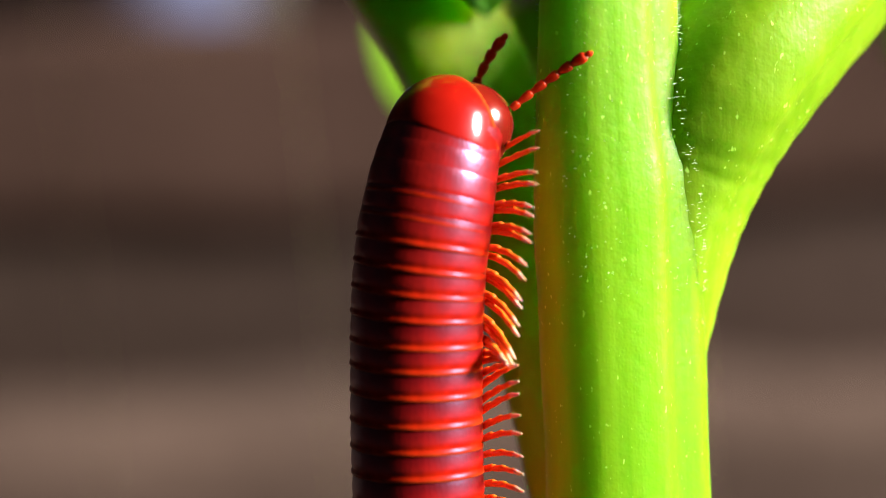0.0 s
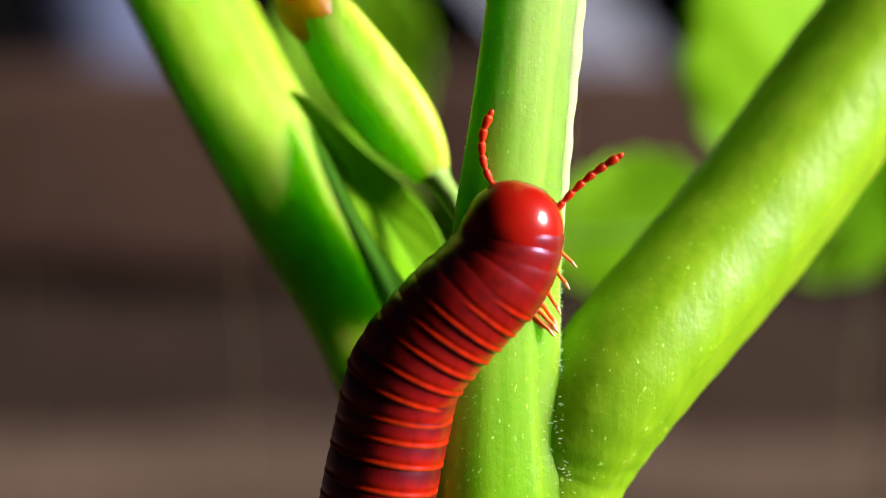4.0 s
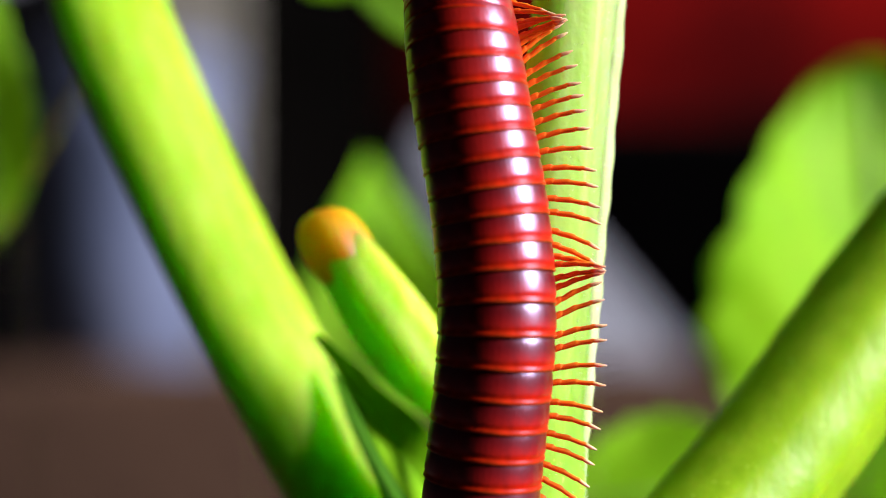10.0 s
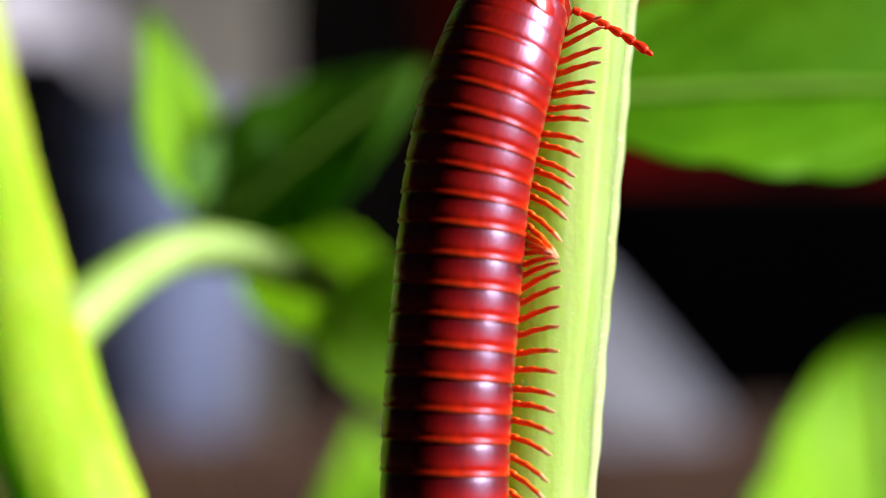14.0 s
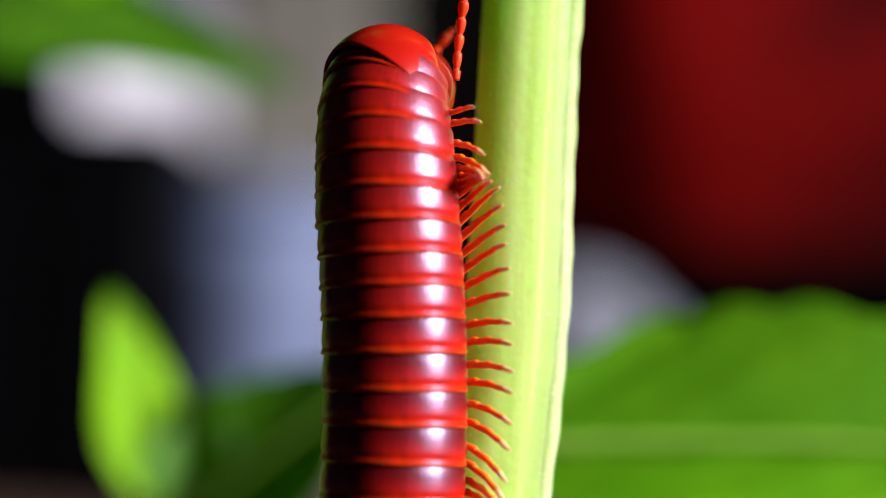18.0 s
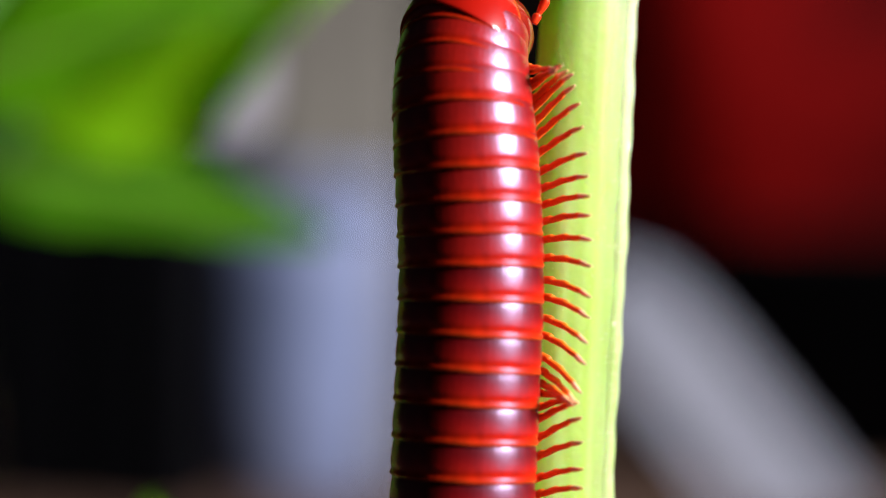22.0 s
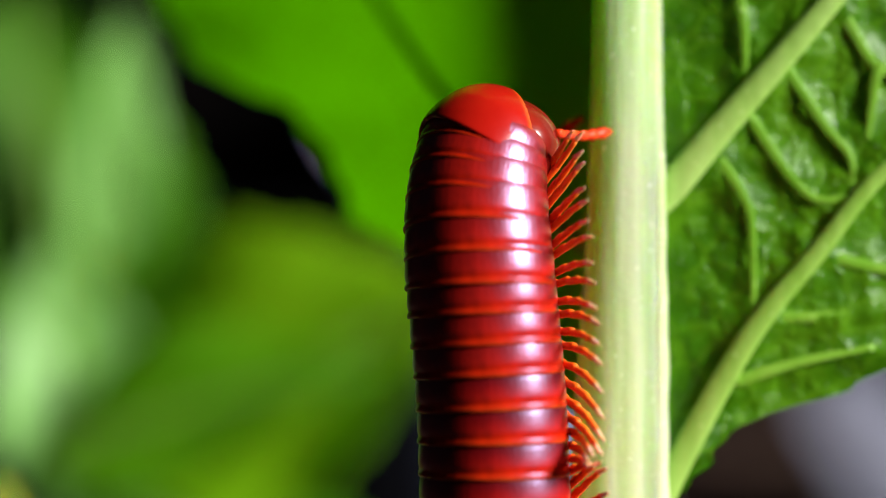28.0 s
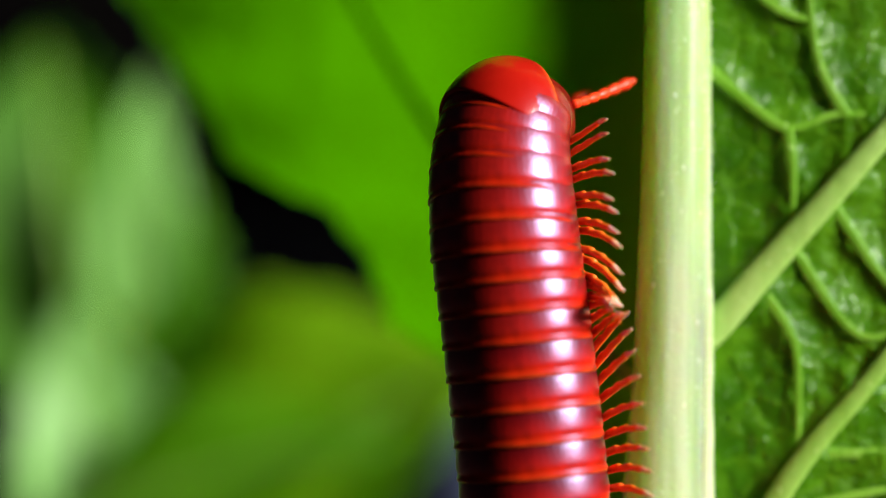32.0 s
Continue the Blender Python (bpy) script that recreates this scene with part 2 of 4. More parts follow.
def ring_skin(name, scarlet=0.0):
    """Glossy segment: a dark maroon front, scarlet behind it, a thin orange hind rim; the sky's lavender is put into
    the sheen's tint.
    """
    n = Nodes(name)
    sep = n.node("ShaderNodeSeparateXYZ")
    n.link(n.co.outputs["Object"], sep.inputs[0])
    k = n.node("ShaderNodeMapRange")
    for i, v in ((1, -0.67 * MM), (2, 0.98 * MM), (3, 0.0), (4, 1.0)):
        k.inputs[i].default_value = v
    wob = n.node("ShaderNodeMath")
    wob.operation = "MULTIPLY_ADD"
    wob.inputs[1].default_value, wob.inputs[2].default_value = 0.0003, -0.00015
    n.link(n.noise(700, 3), wob.inputs[0])
    add = n.node("ShaderNodeMath")
    n.link(sep.outputs[2], add.inputs[0])
    n.link(wob.outputs[0], add.inputs[1])
    n.link(add.outputs[0], k.inputs[0])
    band = n.ramp(k.outputs[0], [(0.0, (0.52, 0.08, 0.012)), (0.035, (0.44, 0.03, 0.004)), (0.09, (0.52, 0.020, 0.002)), (0.20, (0.47, 0.010, 0.001)),
                                 (0.38, (0.33, 0.004, 0.001)), (0.58, (0.17, 0.001, 0.001)), (1.0, (0.05, 0.001, 0.001))])
    band = n.mix(scarlet, band, (0.38, 0.009, 0.002))
    speck = n.ramp(n.noise(1500, 3), [(0.35, (0.7, 0.7, 0.7)), (0.65, (1.12, 1.05, 1.0))])
    c = n.mix(1.0, band, speck, "MULTIPLY")
    dust = n.ramp(n.noise(3000, 1), [(0.77, (0, 0, 0)), (0.79, (1, 1, 1))])
    n.color(n.mix(dust, c, (0.75, 0.55, 0.45)))
    fine = n.noise(7000, 3, (1, 1, 0.08))
    n.bump(n.mix(0.4, fine, n.noise(9000, 2)), 0.5, 0.00003)
    gloss = n.ramp(k.outputs[0], [(0.0, (0.2, 0.2, 0.2)), (0.16, (0.2, 0.2, 0.2)), (0.30, (1, 1, 1)), (1.0, (1, 1, 1))])
    n.link(gloss, n.b.inputs["Specular IOR Level"])
    # Specular tint stands in for bluish sky light in the highlights.
    n.set(Roughness=0.31, IOR=1.62, Specular_Tint=(0.66, 0.57, 1.0, 1))
    return n.m


CUT = Vector((0, 0.82, 0.57)).normalized()      # the open front of the shield faces this way
CUT_AT = 0.70


def shield_skin():
    """Smooth scarlet, with an orange margin along the open front."""
    n = Nodes("shield_chitin")
    c = n.ramp(n.noise(420, 4), [(0.3, (0.32, 0.005, 0.002)), (0.5, (0.38, 0.007, 0.003)), (0.72, (0.44, 0.010, 0.004))])
    dot = n.t.nodes.new("ShaderNodeVectorMath")
    dot.operation = "DOT_PRODUCT"
    dot.inputs[1].default_value = CUT
    n.link(n.co.outputs["Object"], dot.inputs[0])
    k = n.node("ShaderNodeMapRange")
    for i, v in ((1, (CUT_AT - 0.22) * MM), (2, (CUT_AT - 0.02) * MM), (3, 0.0), (4, 1.0)):
        k.inputs[i].default_value = v
    n.link(dot.outputs["Value"], k.inputs[0])
    n.color(n.mix(k.outputs[0], c, (0.62, 0.09, 0.012)))
    n.bump(n.noise(2600, 3), 0.10, 0.00008)
    # A weaker lavender tint for the sky's reflection on the shield.
    n.set(Roughness=0.35, Specular_IOR_Level=0.12, Specular_Tint=(0.9, 0.8, 1.0, 1), Coat_Weight=0.45, Coat_Roughness=0.13, Coat_IOR=1.55)
    return n.m


def chitin(name, dark, mid, light, rough=0.2, sss=0.15, spec=0.6, sheen=0.0):
    n = Nodes(name)
    n.color(n.ramp(n.noise(420, 4), [(0.3, dark), (0.5, mid), (0.72, light)]))
    n.bump(n.noise(2600, 3), 0.12, 0.00008)
    n.set(Roughness=rough, Specular_IOR_Level=spec, Subsurface_Weight=sss, Subsurface_Radius=(1.0, 0.12, 0.05), Subsurface_Scale=0.0006)
    if sheen:
        n.set(Metallic=sheen, Coat_Weight=0.7, Coat_Roughness=0.2)
    return n.m


RING = ring_skin("ring_chitin")
RING_FORE = ring_skin("fore_ring_chitin", 0.6)
RING_NECK = ring_skin("neck_ring_chitin", 0.4)
SHIELD = shield_skin()
HEADSKIN = chitin("head_chitin", (0.12, 0.005, 0.003), (0.20, 0.009, 0.005), (0.32, 0.02, 0.008), 0.2, 0.0)
ANTENNA = chitin("antenna_chitin", (0.62, 0.03, 0.006), (0.76, 0.05, 0.008), (0.85, 0.09, 0.015), 0.38, 0.4, 0.35)
EYE = chitin("eye_black", (0.004, 0.004, 0.005), (0.008, 0.008, 0.01), (0.02, 0.02, 0.02), 0.15)


def leg_skin():
    n = Nodes("leg_chitin")
    sep = n.node("ShaderNodeSeparateXYZ")
    n.link(n.co.outputs["Object"], sep.inputs[0])
    ab = n.node("ShaderNodeMath")
    ab.operation = "ABSOLUTE"
    n.link(sep.outputs[0], ab.inputs[0])
    k = n.node("ShaderNodeMapRange")
    for i, v in ((1, 0.0), (2, 3.2 * MM), (3, 0.0), (4, 1.0)):
        k.inputs[i].default_value = v
    n.link(ab.outputs[0], k.inputs[0])
    c = n.ramp(k.outputs[0], [(0.0, (0.82, 0.06, 0.006)), (0.5, (0.97, 0.20, 0.012)), (1.0, (0.97, 0.26, 0.03))])
    c = n.mix(0.3, c, n.ramp(n.noise(1800, 2), [(0.35, (0.80, 0.08, 0.006)), (0.65, (0.97, 0.22, 0.015))]))
    claw = n.ramp(k.outputs[0], [(0.83, (0, 0, 0)), (0.87, (0.6, 0.6, 0.6))])
    n.color(n.mix(claw, c, (0.92, 0.74, 0.62)))
    n.set(Roughness=0.45, Specular_IOR_Level=0.3, Subsurface_Weight=0.4, Subsurface_Radius=(1.0, 0.25, 0.05), Subsurface_Scale=0.0005)
    return n.m


LEG = leg_skin()
BUD_ORANGE = plant_skin("bud_orange", (0.62, 0.20, 0.004), (0.80, 0.30, 0.008), (0.85, 0.42, 0.03))
HAIR = chitin("pale_hair", (0.55, 0.70, 0.35), (0.65, 0.78, 0.45), (0.75, 0.85, 0.6), 0.5, 0.0, 0.4)


# ---------------------------------------------------------------- mesh helpers
def mesh_of(name, verts, faces, material, smooth=True):
    me = bpy.data.meshes.new(name)
    me.from_pydata([(x * MM, y * MM, z * MM) for x, y, z in verts], [], faces)
    if smooth:
        me.polygons.foreach_set("use_smooth", [True] * len(me.polygons))
    me.materials.append(material)
    me.update()
    return me


def part(name, mesh, parent, label="", m=None):
    ob = new(name, mesh)
    ob.parent = parent
    if m is not None:
        ob.matrix_basis = m
    if label:
        tagged(ob, label)
    return ob


def thing(name, label, category, at=(0, 0, 0), group=""):
    return tagged(new_at(name, at), label, category, group)


def new_at(name, at):
    ob = new(name)
    ob.empty_display_size = 0.002
    ob.location = (at[0] * MM, at[1] * MM, at[2] * MM)
    return ob


def smooth_path(points, n):
    """n points on a Catmull-Rom curve through rows of numbers."""
    p = np.array(points, float)
    k = len(p)
    out = []
    for u in np.linspace(0, k - 1, n):
        i = min(int(u), k - 2)
        f = u - i
        a, b, c, d = p[max(i - 1, 0)], p[i], p[i + 1], p[min(i + 2, k - 1)]
        out.append(0.5 * (2 * b + (c - a) * f + (2 * a - 5 * b + 4 * c - d) * f * f + (3 * b - a - 3 * c + d) * f ** 3))
    return np.array(out)


def tube(points, n, segs=32, shape=None, flat=1.0, cap=True, origin=(0, 0, 0)):
    """Vertices and faces of a tube; rows of points are x, y, z, radius. shape(angle, u) scales the radius."""
    q = smooth_path(points, n)
    c, r = q[:, :3] - np.array(origin), q[:, 3]
    tan = np.gradient(c, axis=0)
    tan /= np.linalg.norm(tan, axis=1)[:, None]
    verts, faces = [], []
    ref = np.array((0.0, -1.0, 0.0)) if abs(tan[0][1]) < 0.8 else np.array((1.0, 0, 0))
    for i in range(n):
        side = np.cross(tan[i], ref)
        side /= np.linalg.norm(side)
        up = np.cross(side, tan[i])
        ref = up
        for j in range(segs):
            a = 2 * math.pi * j / segs
            k = r[i] * (shape(a, i / (n - 1)) if shape else 1.0)
            verts.append(tuple(c[i] + side * math.cos(a) * k + up * math.sin(a) * k * flat))
    for i in range(n - 1):
        for j in range(segs):
            k = (j + 1) % segs
            faces.append((i * segs + j, i * segs + k, (i + 1) * segs + k, (i + 1) * segs + j))
    if cap:
        faces.append(tuple(range(segs))[::-1])
        faces.append(tuple((n - 1) * segs + j for j in range(segs)))
    return verts, faces


def revolve(profile, segs=64, squash=None, closed=False):
    """Turns rows (radius, z) round z. squash(x, y, z) moves a vertex."""
    verts, faces = [], []
    n = len(profile)
    for r, z in profile:
        for j in range(segs):
            a = 2 * math.pi * j / segs
            v = (r * math.cos(a), r * math.sin(a), z)
            verts.append(squash(*v) if squash else v)
    for i in range(n - 1):
        for j in range(segs):
            k = (j + 1) % segs
            faces.append((i * segs + j, i * segs + k, (i + 1) * segs + k, (i + 1) * segs + j))
    if closed:
        faces.append(tuple(range(segs))[::-1])
        faces.append(tuple((n - 1) * segs + j for j in range(segs)))
    return verts, faces


def blade(length, width, fold=0.25, droop=0.15, wave=0.05, lobes=9, tooth=0.05, n=40, m=20, seed=1, tip=1.3, base=0.55):
    """A leaf blade along +z from the base, its face to -y: folded on the rib, drooping, with a toothed margin and thickness."""
    rnd = random.Random(seed)
    ph = [rnd.uniform(0, 6.28) for _ in range(4)]
    top = []
    for i in range(n + 1):
        u = i / n
        half = width / 2 * (math.sin(math.pi * u ** base) ** 0.8 if 0 < u < 1 else 0.02) * (1 - 0.25 * u ** tip)
        half = max(half, width * 0.01)
        for j in range(-m, m + 1):
            s = j / m
            edge = 1 + tooth * (abs(math.sin(u * lobes * math.pi + ph[0])) - 0.5) * abs(s) ** 3
            x = s * half * edge
            y = abs(x) * -fold + wave * width * math.sin(u * 9 + ph[1] + s * 2) * abs(s) ** 1.5 + droop * length * u * u
            y += 0.004 * width * math.sin(s * 14 + u * 30 + ph[2])
            top.append((x, y, u * length))
    w = 2 * m + 1
    back = [(x, y + max(0.12, width * 0.008), z) for x, y, z in top]
    faces, off = [], len(top)
    for i in range(n):
        for j in range(w - 1):
            a = i * w + j
            faces.append((a, a + 1, a + w + 1, a + w))
            faces.append((off + a, off + a + w, off + a + w + 1, off + a + 1))
    for i in range(n):
        for j in (0, w - 1):
            a, b = i * w + j, (i + 1) * w + j
            faces.append((a, b, off + b, off + a) if j == 0 else (b, a, off + a, off + b))
    return top + back, faces


def aim(at, tip, face=(0, -1, 0)):
    """A pose at a place, its z to the tip, its -y to the side that it faces, in millimetres."""
    z = (Vector(tip) - Vector(at)).normalized()
    y = -Vector(face)
    x = y.cross(z).normalized()
    y = z.cross(x)
    m = Matrix((x, y, z)).transposed().to_4x4()
    m.translation = Vector(at) * MM
    return m


# ---------------------------------------------------------------- ground and far background
rnd = random.Random(4)


def slab(name, x0, x1, y0, y1, z0, z1, material, nx=30, ny=12, nz=8, rough=3.0, seed=0.0):
    """A block with uneven faces."""
    verts, faces = [], []
    def wob(p):
        q = Vector((p[0] / 40 + seed, p[1] / 40, p[2] / 40))
        d = noise.noise_vector(q) * rough + noise.noise_vector(q * 3.3) * rough * 0.4
        return (p[0] + d.x, p[1] + d.y, p[2] + d.z)
    index = {}
    def vert(p):
        k = tuple(round(v, 3) for v in p)
        if k not in index:
            index[k] = len(verts)
            verts.append(wob(p))
        return index[k]
    X, Y, Z = np.linspace(x0, x1, nx + 1), np.linspace(y0, y1, ny + 1), np.linspace(z0, z1, nz + 1)
    for i in range(nx):
        for j in range(ny):
            for z, turn in ((z0, -1), (z1, 1)):
                f = [(X[i], Y[j], z), (X[i + 1], Y[j], z), (X[i + 1], Y[j + 1], z), (X[i], Y[j + 1], z)]
                faces.append(tuple(vert(p) for p in f[::turn]))
    for i in range(nx):
        for j in range(nz):
            for y, turn in ((y0, 1), (y1, -1)):
                f = [(X[i], y, Z[j]), (X[i + 1], y, Z[j]), (X[i + 1], y, Z[j + 1]), (X[i], y, Z[j + 1])]
                faces.append(tuple(vert(p) for p in f[::turn]))
    for i in range(ny):
        for j in range(nz):
            for x, turn in ((x0, -1), (x1, 1)):
                f = [(x, Y[i], Z[j]), (x, Y[i + 1], Z[j]), (x, Y[i + 1], Z[j + 1]), (x, Y[i], Z[j + 1])]
                faces.append(tuple(vert(p) for p in f[::turn]))
    return new(name, mesh_of(name, verts, faces, material))


GROUND_Z = -130.0
gv, gf, N = [], [], 60
for i in range(N + 1):
    for j in range(N + 1):
        u, v = (i / N * 2 - 1), (j / N * 2 - 1)
        x, y = math.copysign(abs(u) ** 4, u) * 60000, math.copysign(abs(v) ** 4, v) * 60000
        gv.append((x, y, GROUND_Z + 4 * noise.noise(Vector((x / 60, y / 60, 0)))))
for i in range(N):
    for j in range(N):
        a = i * (N + 1) + j
        gf.append((a, a + N + 1, a + N + 2, a + 1))
tagged(new("ground", mesh_of("ground", gv, gf, PEAT)), "bare dark peaty garden soil under the plant", "ground", kind="structure")
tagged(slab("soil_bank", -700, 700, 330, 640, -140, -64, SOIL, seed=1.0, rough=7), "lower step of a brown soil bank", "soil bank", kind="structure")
# The gap between the two steps, its shadow given by dark soil colour.
tagged(slab("soil_bank", -700, 700, 374, 650, -80, -22, SHADOW_SOIL, seed=5.0, rough=5), "layer of a brown soil bank coloured dark as a shadowed gap", "soil bank", kind="structure")
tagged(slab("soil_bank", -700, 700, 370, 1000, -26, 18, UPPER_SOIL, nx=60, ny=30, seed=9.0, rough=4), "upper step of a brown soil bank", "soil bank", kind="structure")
# Backdrop wall: its darkness is in the colour, the sun still reaches it.
tagged(slab("shade_wall", -1500, 1500, 1000, 1060, -140, 2300, WALL_SHADE, nx=40, ny=3, nz=30, seed=3.0, rough=12), "backdrop wall behind the soil bank, its shade put into near-black colour", "wall", kind="structure")
# Two walls out of view, added to keep sky light off the body.
tagged(slab("shade_wall", -1560, -1500, -1500, 1060, -140, 2300, WALL_SHADE, nx=3, ny=40, nz=30, seed=13.0, rough=12), "unseen near-black wall added at the side to block sky light", "wall", kind="structure")
tagged(slab("shade_wall", -1500, 700, -1560, -1500, -140, 2300, WALL_SHADE, nx=40, ny=3, nz=30, seed=23.0, rough=12), "unseen near-black wall added facing the soil bank to block sky light", "wall", kind="structure")

# blue-grey pot on the bank
pot = thing("plant_pot", "tall blue-grey glazed pot standing on the soil bank", "pot", (-53, 458, 17))
part("pot_body", mesh_of("pot_body", *revolve([(20, 0), (23, 2), (25.5, 30), (26.5, 60), (27, 76), (25, 76), (22, 58), (18, 6)], 48, closed=True), BLUE_GREY), pot)
part("rim", mesh_of("rim", *revolve([(26, 74), (28.5, 75), (29, 81), (27.5, 84), (24.5, 83), (24.5, 74)], 48), BLUE_GREY), pot)

# weathered post behind the pot
post = thing("wooden_post", "weathered beige-grey wooden post standing on the soil bank", "post", (-46, 513, 16))
POST = soil_skin("weathered_post", (0.13, 0.12, 0.115), (0.20, 0.185, 0.175), (0.28, 0.26, 0.245), 14, 0.85, 0.001)

# weathered board leaning on the bank
board = thing("wooden_board", "weathered grey wooden board leaning on the bank", "board", (70, 430, 18))
bv, bf = [], []
prof = [(-13, 0), (-12.5, 60), (-10, 76), (-5, 84), (0, 86), (5, 84), (10, 76), (12.5, 60), (13, 0)]
for y in (-2.5, 2.5):
    bv += [(x, y + 0.2 * math.sin(z), z) for x, z in prof]
k = len(prof)
bf += [tuple(range(k)), tuple(range(2 * k - 1, k - 1, -1))] + [(i + 1, i, k + i, k + i + 1) for i in range(k - 1)] + [(0, k - 1, 2 * k - 1, k)]
part("plank", mesh_of("plank", bv, bf, PALE_WOOD, False), board, m=pose(0.012, 0, -0.006, -6, -39, 0))
gv2, gf2 = tube([(-2, -2.7, 8, 0.35), (-1, -2.7, 40, 0.4), (-3, -2.7, 74, 0.25)], 14, 8)
part("crack", mesh_of("crack", gv2, gf2, BLACK), board, "dark crack along the grain", m=pose(0.012, 0, -0.006, -6, -39, 0))

# dark red tub
def square(x, y, z):
    """Rounded square outline."""
    r = math.hypot(x, y)
    return (x / (abs(x / r) ** 8 + abs(y / r) ** 8) ** 0.125 / 1.0, y / (abs(x / r) ** 8 + abs(y / r) ** 8) ** 0.125, z)


tub = thing("garden_tub", "square dark red glazed tub on the soil bank", "tub", (158, 632, 17))
part("tub_body", mesh_of("tub_body", *revolve([(100.1, 0), (105.8, 4), (127, 60), (133, 100), (136, 176), (131.6, 176), (120.1, 100), (97.2, 10)], 96, square, closed=True), RED_CLAY), tub)
part("rim", mesh_of("rim", *revolve([(138.7, 174), (147.3, 176), (148.7, 186), (141.6, 190), (130.1, 188), (130.1, 174)], 96, square), RED_CLAY), tub)
# The dark below the red is put in as a black band.
part("foot_band", mesh_of("foot_band", *revolve([(105.8, 1), (112.3, 6), (132, 66), (136, 70), (136.5, 73), (126, 74), (103, 4)], 96, square), BLACK), tub, "black band put round the foot for the dark below the red")

# black box that fills a dark area, and a white disc for a bokeh highlight behind it
# Made-up black box: keeps the area left of the pot dark.
crate = thing("dark_filler_box", "black box added on the soil bank to fill a dark area", "crate", (-132, 470, 16))
def box_part(name, x, y, z, dx, dy, dz, material, parent, bevel=1.2):
    bm = bmesh.new()
    bmesh.ops.create_cube(bm, size=1.0, matrix=Matrix.Diagonal((dx * MM, dy * MM, dz * MM, 1)))
    bmesh.ops.bevel(bm, geom=bm.edges[:], offset=bevel * MM, segments=2, affect="EDGES")
    me = bpy.data.meshes.new(name)
    bm.to_mesh(me)
    bm.free()
    me.materials.append(material)
    return part(name, me, parent, m=pose(x * MM, y * MM, z * MM))
box_part("shaft", 0, 0, 106, 46, 26, 214, POST, post, 3)
box_part("cap", 0, 0, 217, 52, 32, 8, POST, post, 2)
box_part("filler_body", 0, 0, 45, 130, 136, 90, BLACK, crate, 3)
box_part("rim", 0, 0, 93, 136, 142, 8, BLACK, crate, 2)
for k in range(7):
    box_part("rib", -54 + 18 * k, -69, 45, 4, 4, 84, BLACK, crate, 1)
# Added white disc in place of an out-of-focus bright highlight far behind.
plate = thing("bokeh_disc", "round white disc added for the bokeh of a bright far highlight", "plate", (-168, 982, 191))
pv, pf = revolve([(0.1, 1.0), (20, 1.2), (28, 3.4), (38, 6.4), (41.5, 7.6), (42, 6.8), (38, 5.0), (28, 1.8), (20, -0.4), (0.1, -0.6)], 64)
part("disc_face", mesh_of("disc_face", pv, pf, BOKEH_WHITE), plate, m=pose(0, 0, 0, 90, 0, 28))
part("rim", mesh_of("rim", *revolve([(41.2, 6.6), (42.4, 6.4), (43, 7.2), (42.4, 8.2), (41.2, 8.0), (41.2, 6.6)], 64), BLUE_GREY), plate, "blue-grey edge added round the disc", m=pose(0, 0, 0, 90, 0, 28))
part("hook", mesh_of("hook", *tube([(0, -6, 44, 1.2), (0, -4, 48, 1.2), (0, 6, 50, 1.2), (0, 24, 50, 1.2)], 20, 10), BLACK), plate, "black wire hook added to hang the disc")

# ---------------------------------------------------------------- leafy shoots behind
def shoot(label, foot, leaves, stalk=0.03):
    """A leafy shoot: a stalk from the soil, with leaves of (base, tip, width, droop, face, material)."""
    t = thing("leafy_shoot", label, "plant shoot", (foot[0], foot[1], GROUND_Z), "leafy shoots behind the stem")
    o = Vector((foot[0], foot[1], GROUND_Z))
    top = Vector(leaves[0][0])
    v, f = tube([(*o, stalk * 1.5), (*(o.lerp(top, 0.5) + Vector((3, 8, 0))), stalk * 1.2), (*(o.lerp(top, 0.85) + Vector((1, 4, 0))), stalk), (*top, stalk * 0.8)], 40, 14, origin=tuple(o))
    part("stalk", mesh_of("stalk", v, f, SIDE), t)
    for i, (base, tip, width, droop, face, mat) in enumerate(leaves):
        b, e = Vector(base), Vector(tip)
        L = (e - b).length
        v, f = blade(L, width, droop=droop, seed=i + int(abs(base[0]) * 10), lobes=7, tooth=0.08, base=0.95 if width > 25 else 0.75)
        m = aim(base, tip, face)
        m.translation = (b - o) * MM
        lf = part("leaf", mesh_of("leaf", v, f, mat), t, m=m)
        v, f = tube([(0, -0.35, 0, width * 0.03), (0, droop * L * 0.25 - 0.35, L * 0.5, width * 0.02), (0, droop * L * 0.9 - 0.3, L * 0.95, width * 0.008)], 16, 8)
        part("midrib", mesh_of("midrib", v, f, VEIN), lf)
        if i:
            a = top if (b - top).length > 1 else o.lerp(top, 0.9)
            v, f = tube([(*(a - o), 0.08), (*((a - o).lerp(b - o, 0.5) + Vector((0, 1, 2))), 0.1), (*(b - o), 0.25)], 14, 10)
            part("petiole", mesh_of("petiole", v, f, SIDE), t)
    return t


shoot("bright green shoot with one broad sunlit leaf", (44, 90), [((42.5, 66, 6), (41.5, 68, 42.5), 41, 0.02, (0.35, -0.93, 0.1), LEAF_BRIGHT), ((27, 48, 9), (12, 46, 8.5), 12, 0.1, (0.5, -0.8, 0.3), LEAF_BRIGHT), ((36, 64, 4), (46, 60, 22), 14, 0.1, (0.3, -0.9, 0.2), LEAF_BRIGHT)])
